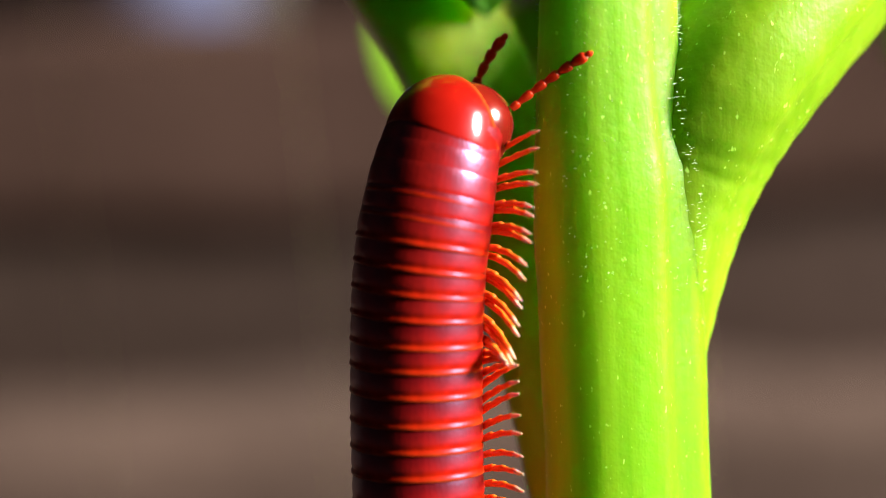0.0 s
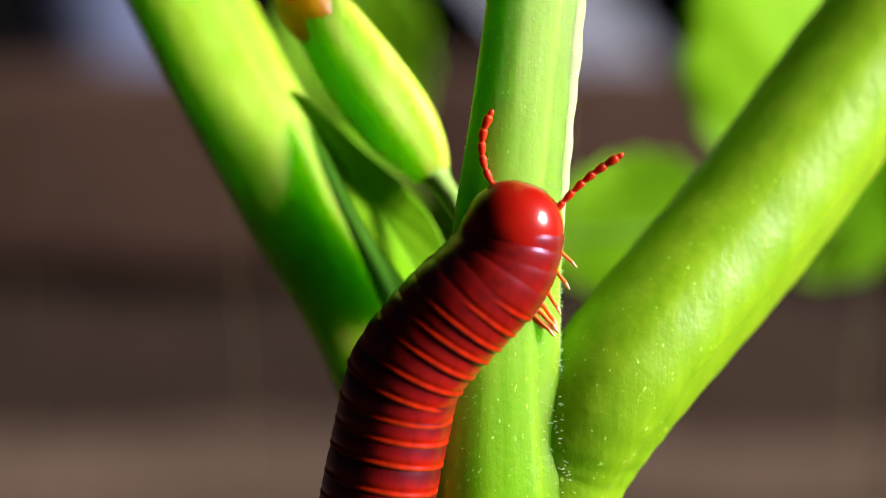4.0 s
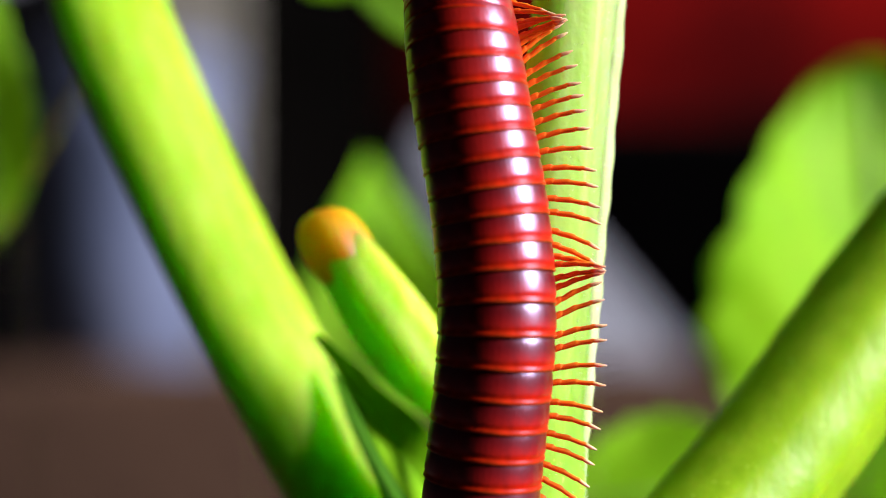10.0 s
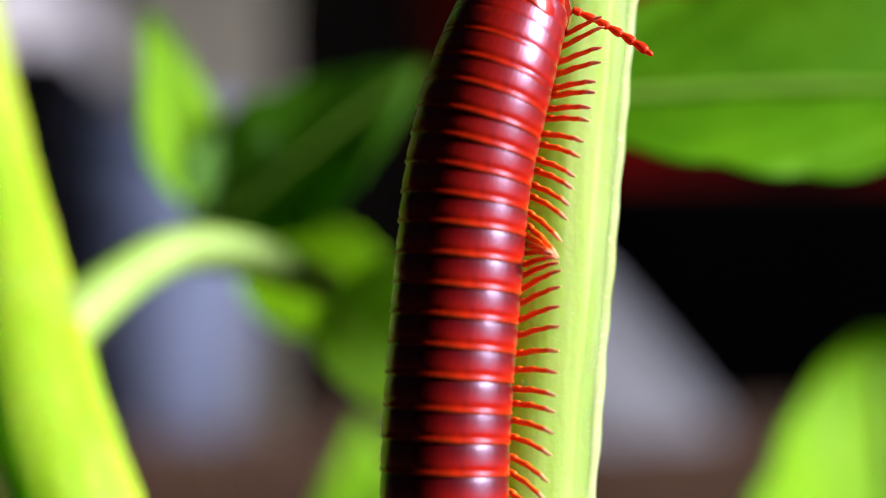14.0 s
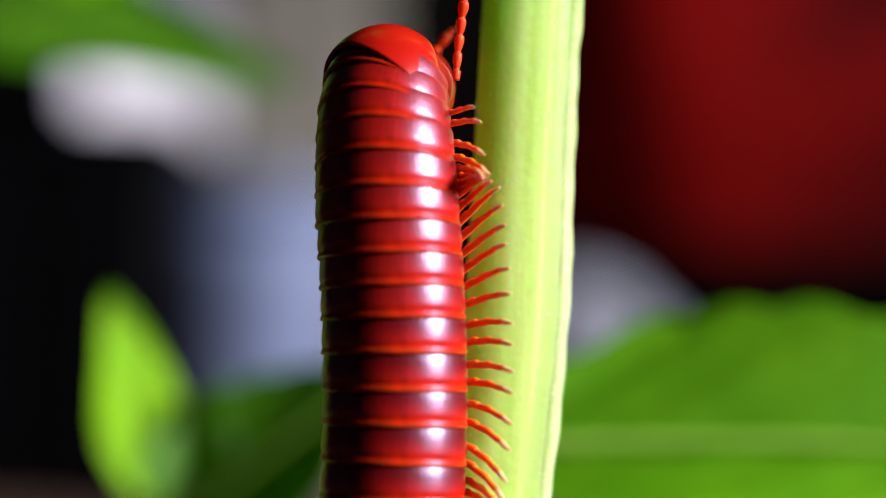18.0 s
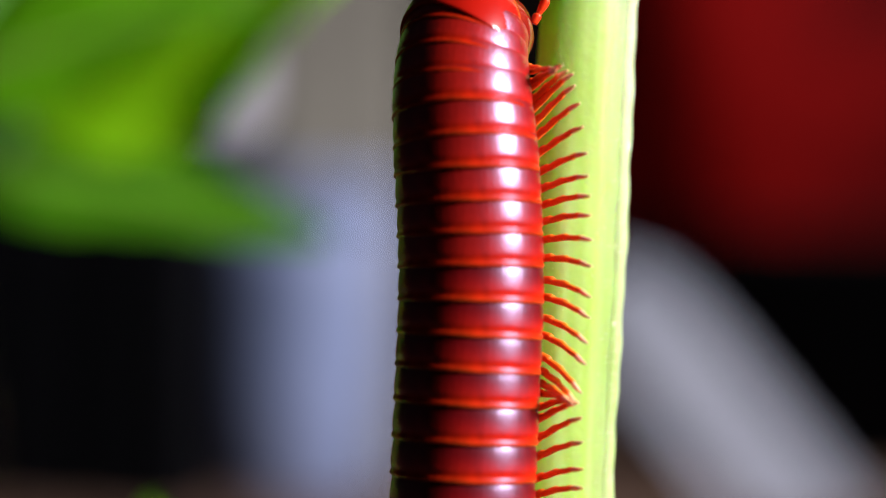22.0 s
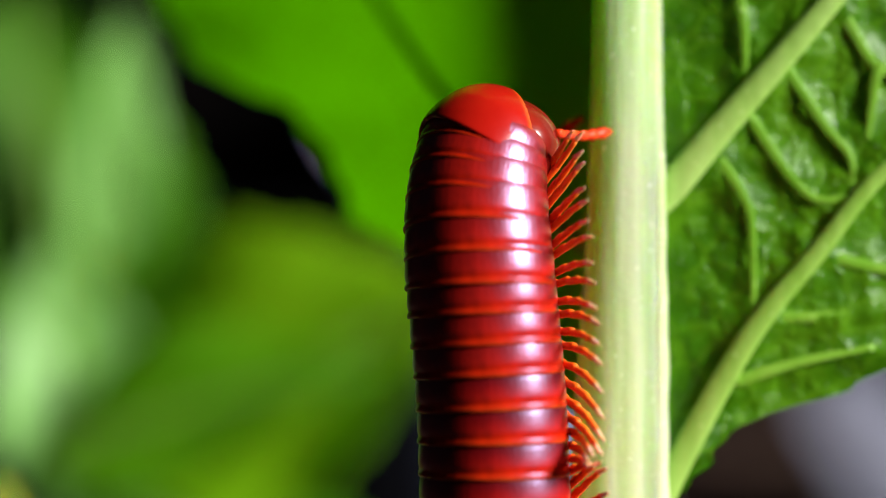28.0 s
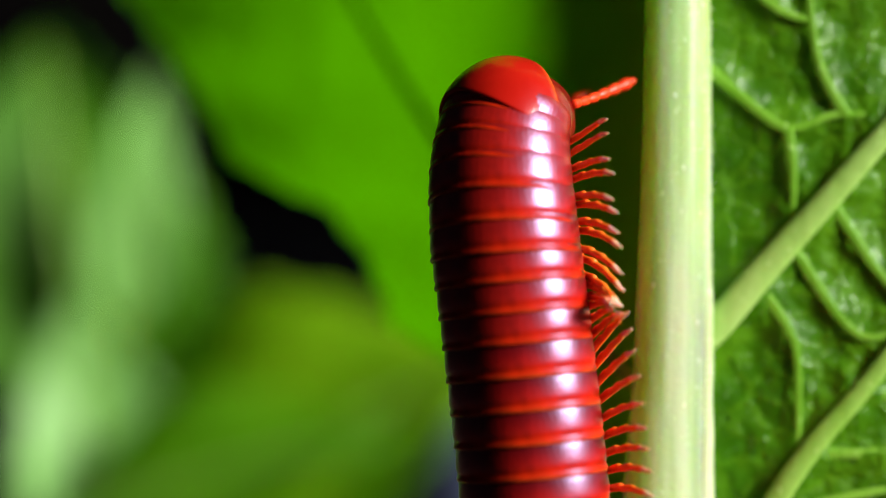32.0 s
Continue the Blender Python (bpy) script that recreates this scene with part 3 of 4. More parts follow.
shoot("green shoot with an upright oval leaf", (4, 110), [((2, 84, 10), (2, 82, 36), 15, 0.03, (0.3, -0.9, 0.3), LEAF_BRIGHT), ((3, 84, 0), (16, 70, 10), 12, 0.1, (0.3, -0.9, 0.3), LEAF_BRIGHT), ((1.5, 64, 2.5), (3.2, 62, 18), 10, 0.1, (0.5, -0.8, 0.3), LEAF_BRIGHT)])
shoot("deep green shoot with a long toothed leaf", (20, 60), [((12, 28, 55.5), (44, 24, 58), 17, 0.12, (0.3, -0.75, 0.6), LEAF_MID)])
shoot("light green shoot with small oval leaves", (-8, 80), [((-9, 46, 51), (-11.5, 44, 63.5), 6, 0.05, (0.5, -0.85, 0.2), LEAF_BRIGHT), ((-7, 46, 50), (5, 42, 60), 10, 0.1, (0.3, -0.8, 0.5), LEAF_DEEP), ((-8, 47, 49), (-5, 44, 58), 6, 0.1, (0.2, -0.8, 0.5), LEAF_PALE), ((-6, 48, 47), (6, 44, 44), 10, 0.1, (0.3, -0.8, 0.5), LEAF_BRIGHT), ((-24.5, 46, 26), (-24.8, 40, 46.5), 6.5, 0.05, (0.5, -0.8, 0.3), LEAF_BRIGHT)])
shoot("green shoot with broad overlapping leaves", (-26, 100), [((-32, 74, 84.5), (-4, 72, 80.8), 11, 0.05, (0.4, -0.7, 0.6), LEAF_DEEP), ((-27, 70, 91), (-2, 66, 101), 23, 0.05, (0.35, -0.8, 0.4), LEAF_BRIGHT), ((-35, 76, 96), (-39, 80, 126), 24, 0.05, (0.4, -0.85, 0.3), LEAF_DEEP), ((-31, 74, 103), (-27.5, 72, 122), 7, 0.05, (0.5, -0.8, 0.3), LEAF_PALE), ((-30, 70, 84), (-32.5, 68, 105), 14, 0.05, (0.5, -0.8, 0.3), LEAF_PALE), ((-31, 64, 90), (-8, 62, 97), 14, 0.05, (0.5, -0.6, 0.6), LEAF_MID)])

# ---------------------------------------------------------------- the plant on which the animal climbs
plant = thing("plant", "bright green juicy plant stem with side branches and a leaf", "plant", (6, 1, GROUND_Z))
PO = (6.0, 1.0, GROUND_Z)


def ridged(a, u):
    return 1 + 0.05 * math.exp(-((a - 0.15) / 0.22) ** 2) - 0.05 * math.exp(-((a - 0.62) / 0.16) ** 2) + 0.012 * math.sin(a * 7 + u * 2) + 0.008 * math.sin(a * 13 + u * 5) + 0.006 * math.sin(u * 160 + a * 2)


def oval(turn, thin, wide=1.06):
    """A flattened stem section, its broad face turned to the sun by some degrees."""
    def shape(a, u):
        b = a + radians(turn)
        return ridged(a, u) * wide * thin / math.hypot(thin * math.cos(b), wide * math.sin(b))
    return shape


STEM_ROWS = [(6, 1, GROUND_Z, 4.2), (6.2, 0.5, -70, 3.8), (6.5, 0.2, -30, 3.5), (6.7, 0, -12, 3.3), (6.7, 0, -4, 3.3), (6.7, 0, 0.5, 3.3), (6.6, 0, 4, 2.95), (6.65, 0, 8, 2.7), (6.9, 0, 13, 2.55),
             (7.8, 0, 21, 2.25), (8.75, 0, 30, 2.15), (9.8, 0, 41, 2.05), (10.85, 0, 51, 1.95), (11.8, 0, 61, 1.9), (12.05, 0, 70, 1.8), (12.35, 0, 78, 1.85), (12.7, 0, 86, 1.75),
             (13.05, 0, 94, 1.7), (13.45, 0, 104, 1.35), (13.6, 0, 112, 1.2), (13.6, 0.2, 122, 1.05), (13.5, 1.5, 140, 0.7), (13.4, 6, 158, 0.3)]
v, f = tube(STEM_ROWS, 420, 48, oval(26, 0.72), origin=PO)
part("stem", mesh_of("stem", v, f, STEM), plant, "smooth yellow-green stem with a swollen joint")
v, f = tube([(x + r * 0.82, y + r * 0.02, z, r * 0.27 * min(1, (z - 7) / 8, (118 - z) / 12)) for x, y, z, r in STEM_ROWS[7:20]], 320, 14, lambda a, u: 1 + 0.05 * math.sin(u * 310 + a * 2) + 0.04 * math.sin(u * 123), origin=PO)
part("edge_ridge", mesh_of("edge_ridge", v, f, EDGE), plant, "pale hairy ridge along the stem")
v, f = tube([(6.8, 1, -9, 2.4), (8.1, 1.6, -3.5, 2.6), (9.6, 2.0, 1.4, 3.1), (12.5, 2.0, 6.0, 3.4), (20, 6.5, 13.4, 3.55), (28.7, 11, 23.4, 3.6), (43.8, 16, 39.3, 3.4), (74.5, 26, 71.5, 2.85)], 150, 36, ridged, origin=PO)
part("branch", mesh_of("branch", v, f, BRANCH), plant, "thick green side branch forking from the joint")
SIDE_ROWS = [(5.0, 3.0, -12, 2.0), (3.6, 6.5, -1, 2.6), (1.4, 9.5, 6.5, 2.8), (-3.1, 12.5, 14.5, 3.0), (-8.6, 16, 25, 3.05), (-13.9, 19.5, 37, 3.05), (-16.6, 25, 45, 2.6), (-19.0, 30, 53, 2.0), (-22, 34, 66, 1.6), (-26, 40, 90, 1.0)]
v, f = tube(SIDE_ROWS, 160, 44, oval(26, 0.55), origin=PO)
part("side_stem", mesh_of("side_stem", v, f, SIDE), plant, "pale striped side stem leaning away")
v, f = tube([(x - r * 0.90, y - r * 0.05, z - r * 0.3, 0.34) for x, y, z, r in SIDE_ROWS[1:7]], 90, 10, origin=PO)
part("ridge", mesh_of("ridge", v, f, RIDGE_HIGHLIGHT), plant, "ridge along the side stem, its sky highlight put into the colour")
v, f = tube([(-15.4, 24, 42, 1.8), (-12.6, 27, 45, 1.5), (-9.6, 30, 47.2, 1.35), (-6.4, 32, 47.6, 1.3), (-3, 34, 46.6, 1.25), (0, 35, 45.4, 1.0)], 60, 20, origin=PO)
part("petiole", mesh_of("petiole", v, f, RIB), plant, "pale arched leaf stalk")
v, f = blade(12, 9, seed=7, droop=0.1)
m = aim((0, 35, 45.4), (8, 36, 37), (0.2, -0.9, 0.3))
m.translation -= Vector(PO) * MM
part("leaf", mesh_of("leaf", v, f, LEAF_BRIGHT), plant, m=m)

# bud on a short stalk
v, f = tube([(3.9, 6.6, 15.2, 0.9), (3.3, 6.8, 16.4, 1.35), (2.3, 7.0, 17.8, 1.75), (0.6, 7.2, 20.0, 1.85), (-0.9, 7.3, 22.2, 1.6), (-1.9, 7.4, 23.6, 1.35), (-2.4, 7.4, 24.2, 1.2)], 50, 28,
            lambda a, u: 0.88 + 0.24 * abs(math.sin(a * 2.5)) ** 0.7, origin=PO)
bud = part("bud", mesh_of("bud", v, f, PETIOLE), plant, "closed green bud with an orange tip")
v, f = tube([(-0.9, 7.3, 22.0, 1.3), (-1.6, 7.4, 23.0, 1.62), (-2.2, 7.4, 23.9, 1.6), (-2.7, 7.4, 24.6, 1.35), (-3.0, 7.4, 25.1, 0.8), (-3.1, 7.4, 25.3, 0.1)], 20, 24, lambda a, u: 1 + 0.08 * math.sin(a * 5), origin=PO)
part("bud_tip", mesh_of("bud_tip", v, f, BUD_ORANGE), bud, "orange withered bud tip")
v, f = tube([(5.8, 1.6, 11.0, 0.55), (5.2, 4.4, 13.2, 0.5), (4.3, 6.2, 14.7, 0.6), (3.9, 6.6, 15.3, 0.85)], 20, 14, origin=PO)
part("bud_stalk", mesh_of("bud_stalk", v, f, RIB), plant)
for base, tip, w, mat in (((3.9, 6.4, 9), (-2.2, 8.6, 20), 3.6, LEAF_BRIGHT), ((2.6, 8.0, 8), (-1.6, 10.6, 18.5), 3.4, LEAF_DEEP)):
    v, f = blade((Vector(tip) - Vector(base)).length, w, seed=int(w * 10), tooth=0.0, fold=0.5)
    m = aim(base, tip, (0.5, -0.8, 0.2))
    m.translation -= Vector(PO) * MM
    part("bract", mesh_of("bract", v, f, mat), plant, m=m)


# the leaf at the end of the stem, its underside to the camera
def stem_x(z):
    q = np.array(STEM_ROWS)
    return float(np.interp(z, q[:, 2], q[:, 0])), float(np.interp(z, q[:, 2], q[:, 3]))


def pillow(x, z):
    """Height of the underside between the veins, which stand proud of it."""
    return 0.16 * noise.noise(Vector((x / 2.2, 0, z / 2.6))) + 0.12 * noise.noise(Vector((x / 0.8, 5, z / 0.9))) + 0.05 * noise.noise(Vector((x / 0.3, 9, z / 0.3)))


def right_edge(z):
    """x of the leaf's right margin."""
    return float(np.interp(z, [93.2, 95, 96.3, 97.4, 98.2, 99.2, 100.6, 102, 106, 112, 122, 135, 150, 158], [14.6, 15.7, 16.6, 18.2, 21.2, 23.2, 24.8, 26, 27, 27.5, 28, 26, 20, 13.6]))


def left_edge(z):
    return float(np.interp(z, [97.2, 98.3, 99.0, 100.5, 102.9, 103.8, 105.0, 106.6, 108.4, 110.1, 112.2, 117.3, 128.6, 144.0, 158.0, 166.0], [11.3, 8.5, 6.5, 5.4, 4.4, 2.6, 0.2, -0.2, -1.4, -3.2, -8.1, -11.7, -21.5, -18.0, -2.0, 13.2]))


VEINS = [[(13.6, 104.4), (14.9, 105.4), (16.8, 107.6), (19.6, 110.8), (22.8, 114.6), (27, 120)], [(14.2, 93.6), (15.6, 96.4), (17.9, 100.4), (20.2, 103.2), (22.3, 105.8), (24.2, 107.0), (26.4, 108.3)]]
VEINLETS = [[(16.5, 106.9), (17.5, 105.4), (17.9, 104.1), (17.9, 100.6)], [(17.7, 108.3), (19.2, 106.0), (20.2, 105.1), (21.5, 105.2)], [(19.0, 110.0), (20.6, 107.6), (21.4, 106.6), (21.5, 105.3)],
            [(20.9, 112.3), (22.2, 110.0), (23.2, 109.5), (25.4, 109.4)], [(20.2, 103.2), (22.3, 102.6), (24.0, 102.4), (25.2, 102.5)], [(14.5, 114.9), (16.0, 113.6), (17.5, 112.6), (19.2, 113.1), (21, 113)],
            [(17.5, 112.6), (17.7, 111.0), (17.7, 109.4)], [(19.6, 113.0), (18.6, 115.0), (18.2, 118)], [(24.0, 109.5), (24.2, 107.5), (25, 105)], [(18.4, 100.9), (20.4, 100.9), (23.5, 101.2)],
            [(22.4, 110.0), (22.0, 107.2)], [(15.0, 119), (17, 117), (18.4, 116.5)], [(17.2, 98.6), (19.6, 99.3), (22.2, 99.8)]]


def line_distance(px, pz, line):
    """How far points lie from a curve through the rows of the line."""
    q = smooth_path(line, 40)
    best = np.full(px.shape, 99.0)
    for (x0, z0), (x1, z1) in zip(q[:-1], q[1:]):
        dx, dz = x1 - x0, z1 - z0
        u = np.clip(((px - x0) * dx + (pz - z0) * dz) / (dx * dx + dz * dz + 1e-9), 0, 1)
        best = np.minimum(best, np.hypot(px - x0 - u * dx, pz - z0 - u * dz))
    return best


def half_leaf(edge, z0, z1, depth, nz=260, nx=110, ruffle=0.35, quilt=0.34):
    """One half of the blade from the rib to its margin: the blade sinks back between the veins."""
    zs = np.concatenate([np.linspace(z0, 122, nz), np.linspace(122, z1, 40)[1:]])
    nz = len(zs) - 1
    px, pz, ps = np.zeros((nz + 1, nx + 1)), np.zeros((nz + 1, nx + 1)), np.linspace(0, 1, nx + 1)
    for i, z in enumerate(zs):
        sx, sr = stem_x(z)
        e = edge(z) + 0.16 * math.sin(z * 3.1) + 0.1 * math.sin(z * 7.7)
        px[i], pz[i] = sx + (e - sx) * ps, z
    sink = np.full(px.shape, 1.0)
    if quilt:
        big = np.min([line_distance(px, pz, q) for q in VEINS], axis=0)
        small = np.min([line_distance(px, pz, q) for q in VEINLETS], axis=0)
        sink = (1 - np.exp(-(np.maximum(0, big - 0.3) / 0.7) ** 1.5)) * (0.35 + 0.65 * (1 - np.exp(-(small / 0.55) ** 1.5)))
    verts, faces = [], []
    for i in range(nz + 1):
        for j in range(nx + 1):
            x, z, s = px[i, j], pz[i, j], ps[j]
            y = depth(x) + quilt * sink[i, j] + pillow(x, z) * min(1, s * 4) * (1.0 if quilt else 0.4) + ruffle * s ** 3 * math.sin(z * 1.1)
            verts.append((x - PO[0], y - PO[1], z - PO[2]))
    off, w = len(verts), nx + 1
    verts += [(x, y + 0.22, z) for x, y, z in verts]
    for i in range(nz):
        for j in range(nx):
            a = i * w + j
            faces.append((a, a + 1, a + w + 1, a + w))
            faces.append((off + a, off + a + w, off + a + w + 1, off + a + 1))
        a, b = i * w + nx, (i + 1) * w + nx
        faces.append((a, b, off + b, off + a))
    return verts, faces


def right_depth(x):
    return 0.7 + 0.007 * (x - 14) ** 2 + 0.08 * max(0, x - 14)


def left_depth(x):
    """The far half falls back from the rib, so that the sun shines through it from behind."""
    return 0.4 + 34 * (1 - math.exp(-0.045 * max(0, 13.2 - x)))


v, f = half_leaf(right_edge, 93.2, 158, right_depth)
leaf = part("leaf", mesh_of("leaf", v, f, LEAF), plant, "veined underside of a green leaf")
# Far half of the same leaf, in the lit copy of its skin.
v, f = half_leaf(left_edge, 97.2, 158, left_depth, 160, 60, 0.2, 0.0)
part("leaf_half", mesh_of("leaf_half", v, f, LEAF_LIT), plant, "far half of the green leaf, sunlight put into its brighter colour")


def vein(rows, r0, r1, depth=right_depth, proud=0.05, mat=VEIN, name="vein", n=30, flat=0.75):
    pts = [(x - PO[0], depth(x) - proud - PO[1] + 0.4 * pillow(x, z), z - PO[2], r0 + (r1 - r0) * i / (len(rows) - 1)) for i, (x, z) in enumerate(rows)]
    vv, ff = tube(pts, n, 12, flat=flat)
    part(name, mesh_of(name, vv, ff, mat), leaf)


for rows, r0, r1, proud in ((VEINS[0], 0.66, 0.30, 0.14), (VEINS[1], 0.50, 0.2, 0.12)):
    vein(rows, r0, r1, proud=proud, mat=RIB if r0 > 0.6 else VEIN, flat=0.4)
for rows in VEINLETS:
    vein(rows, 0.24, 0.11, proud=-0.05, n=20, mat=VEINLET, flat=0.22)
vein([(12.2, 103.2), (9.2, 105.7), (5.8, 109.2), (1.9, 114.2), (-2.6, 120.8)], 0.36, 0.15, left_depth, 0.05, VEINLET, flat=0.5)

# fine hairs along the stem and the branch
hv, hf = [], []
rnd = random.Random(11)
q = smooth_path(STEM_ROWS, 800)
for _ in range(4200):
    i = rnd.randrange(150, 760)
    a = rnd.choice((rnd.gauss(0.0, 0.35), rnd.uniform(-1.2, 3.6)))
    c, r = q[i][:3], q[i][3]
    d = np.array((math.cos(a), -math.sin(a), rnd.uniform(-0.3, 0.5)))
    d /= np.linalg.norm(d)
    p = c + np.array((math.cos(a), -math.sin(a), 0)) * r * 0.99 - np.array(PO)
    L = rnd.uniform(0.06, 0.22)
    k = len(hv)
    hv += [tuple(p + np.array((0, 0, 0.022))), tuple(p + np.array((d[1], -d[0], 0)) * 0.022), tuple(p - np.array((d[1], -d[0], 0)) * 0.022), tuple(p + d * L)]
    hf += [(k, k + 1, k + 3), (k + 1, k + 2, k + 3), (k + 2, k, k + 3)]
tagged(part("hairs", mesh_of("hairs", hv, hf, HAIR), plant, "fine pale hairs on the stem"), kind="stuff")

# ---------------------------------------------------------------- the millipede
R = 2.62
COUNT = 40
milli = thing("millipede", "glossy dark red millipede with orange legs climbing a stem", "millipede", (0, 0, 0))


def ring_profile():
    """Radius and z from the narrow collar, tucked under the ring before, to the flared hind rim."""
    return [(2.34, 0.98), (2.46, 0.84), (2.53, 0.66), (2.57, 0.46), (2.595, 0.24), (2.61, 0.02), (2.62, -0.16), (2.615, -0.29), (2.585, -0.38), (2.58, -0.43),
            (2.615, -0.50), (2.635, -0.57), (2.635, -0.63), (2.60, -0.67), (2.50, -0.65), (2.38, -0.52)]


def belly_flat(x, y, z):
    """The underside is a little flatter."""
    return (x, y - 0.28 * max(0, y / R - 0.55) * R, z)


ring_mesh, fore_mesh, neck_mesh = (mesh_of("ring", *revolve(ring_profile(), 72, belly_flat), k) for k in (RING, RING_FORE, RING_NECK))


def leg_mesh(side):
    pts = [(0, 0, 0, 0.20), (0.35, 0.18, 0, 0.185), (0.5, 0.24, 0, 0.155), (0.95, 0.42, 0.0, 0.175), (1.1, 0.46, 0, 0.145), (1.55, 0.56, 0, 0.155), (1.7, 0.58, 0, 0.125),
           (2.1, 0.62, 0, 0.125), (2.2, 0.63, 0, 0.115), (2.5, 0.66, 0, 0.10), (2.72, 0.76, 0, 0.035)]
    vv, ff = tube([(x * side * 1.18, y * 0.66, 0.11 * math.sin(math.pi * x / 2.72) + 0.03 * math.sin(x * 9), r * 0.84) for x, y, z, r in pts], 44, 10)
    return mesh_of("leg", vv, ff, LEG)


# how far the body is stretched: seconds and a factor
STRETCH = ((0, 0.80), (1, 0.84), (3, 0.88), (7, 0.92), (8.5, 1.0), (12, 0.95), (14, 0.95), (17, 0.93), (18, 1.0), (19, 0.92), (20, 0.9), (21, 0.94), (22, 0.98), (27, 0.96), (28, 0.88), (30, 0.80), (32, 0.88))


def along(i, t=12.0):
    """How far down the body ring i sits at t seconds: the rings are closer behind the head, and slide into one another."""
    k = float(np.interp(t, [a for a, _ in STRETCH], [b for _, b in STRETCH]))
    return 2.4 + k * (1.4 * i - 0.75 * 6.5 * (1 - math.exp(-i / 6.5)))


def slim(i):
    """The rings behind the head are slimmer."""
    return float(np.interp(along(i), (1.2, 2.4, 3.4, 4.8, 6.6), (0.82, 0.88, 0.925, 0.97, 1.0)))


leg_r, leg_l = leg_mesh(1), leg_mesh(-1)
rings, legs = [], []
for i in range(COUNT):
    s = slim(i) * (1.0 if i < COUNT - 8 else 1 - 0.045 * (i - COUNT + 8))
    ob = part("ring", fore_mesh if i < 4 else neck_mesh if i < 9 else ring_mesh, milli)
    ob.scale = (s, s, min(1.0, 0.80 + 0.07 * i))
    rings.append(ob)
    for row in ((0.30, -0.26) if i > 2 else (0.0,)):
        for side, me in ((1, leg_r), (-1, leg_l)):
            lg = part("leg", me, ob)
            legs.append((lg, i, row, side))

# shield behind the head, head, eyes, mouth, antennae, tail
col = [(2.18, -0.60), (2.28, -0.58), (2.31, -0.48), (2.27, -0.10), (2.14, 0.35), (1.93, 0.80), (1.63, 1.22), (1.25, 1.55), (0.85, 1.77), (0.42, 1.89), (0.02, 1.92)]


def shield_shape(x, y, z):
    """The dome is cut open towards the head, and drawn down at the sides."""
    low = max(0.0, abs(x) / 2.2 - 0.2) + max(0.0, y / 2.2) * 0.5
    v = Vector((x, y, z - 0.5 * low * max(0.0, (0.4 - z) / 0.9)))
    return tuple(v - CUT * max(0.0, v.dot(CUT) - CUT_AT))


shield = part("neck_shield", mesh_of("neck_shield", *revolve(smooth_path(col, 40), 96, shield_shape), SHIELD), milli, "smooth glossy scarlet shield behind the head")
hp = [(0.02, -1.65), (0.65, -1.56), (1.08, -1.28), (1.38, -0.78), (1.5, -0.1), (1.4, 0.45), (1.1, 0.92), (0.62, 1.22), (0.02, 1.3)]
head = part("head", mesh_of("head", *revolve(hp, 48, lambda x, y, z: (x * 1.30, y * 1.15 + 0.25 * max(0, -z) * 0.5, z * 1.18)), HEADSKIN), milli, "dark red rounded head")
part("mouth", mesh_of("mouth", *revolve([(0.02, -0.5), (0.55, -0.42), (0.8, -0.05), (0.72, 0.3), (0.4, 0.5), (0.02, 0.55)], 32), HEADSKIN), head, m=pose(0, 0.0011, -0.0016, 20, 0, 0))
for sx in (1, -1):
    part("eye", mesh_of("eye", *revolve([(0.02, -0.2), (0.14, -0.14), (0.2, 0), (0.14, 0.10), (0.02, 0.13)], 20), EYE), head, m=pose(sx * 0.00160, -0.00030, 0.00045, 0, sx * 78, 0))
ant_rows = [(0, 0, 0, 0.20), (0.05, 0, 0.28, 0.24), (0.08, 0, 0.36, 0.15), (0.12, 0, 0.62, 0.23), (0.16, 0, 0.86, 0.24), (0.18, 0, 0.95, 0.15), (0.22, 0, 1.2, 0.24), (0.24, 0, 1.44, 0.25), (0.25, 0, 1.53, 0.16), (0.26, 0, 1.78, 0.25),
            (0.25, 0, 2.0, 0.26), (0.24, 0, 2.1, 0.17), (0.2, 0, 2.34, 0.27), (0.16, 0, 2.56, 0.28), (0.14, 0, 2.65, 0.19), (0.08, 0, 2.9, 0.29), (0.02, 0, 3.14, 0.28), (-0.02, 0, 3.24, 0.18), (-0.06, 0, 3.4, 0.17), (-0.08, 0, 3.5, 0.06)]
antennae = []
for sx in (1, -1):
    curl = 0.12 if sx > 0 else 0.36         # the far one is crooked
    rows, c, a = [], Vector((0, 0, 0)), -curl * 1.2
    for (x0, y0, z0, r0), (x1, y1, z1, r1) in zip([(0, 0, -0.02, 0)] + ant_rows, ant_rows):
        a += curl * (z1 - z0)
        c = c + Vector((math.sin(a), 0, math.cos(a))) * (z1 - z0) * 1.1
        rows.append((*c, r1 * 0.72))
    antennae.append(part("antenna", mesh_of("antenna", *tube(rows, 90, 12), ANTENNA), head, "beaded red antenna"))
tail = part("tail_cap", mesh_of("tail_cap", *revolve([(0.02, -1.6), (0.6, -1.5), (1.1, -1.1), (1.5, -0.4), (1.6, 0.3), (1.5, 0.5)], 40), RING), milli)

cam.data.dof.focus_object = next(lg for lg, i, row, side in legs if i == 7 and side > 0)

SPINES = []


def spine(t, depth, *points):
    """The middle line of the body at t seconds, from the top of the shield down, at a depth."""
    SPINES.append((t, depth, points))


spine(0, -2.0, (-0.3, 5.6), (-0.1, 4.2), (-0.5, 2.0), (-1.2, -2.2), (-1.5, -6.6), (-1.6, -10.6))
spine(1, -2.2, (-0.1, 8.4), (-0.6, 4.6), (-1.3, 0.2), (-1.8, -4.4), (-2.1, -8.5))
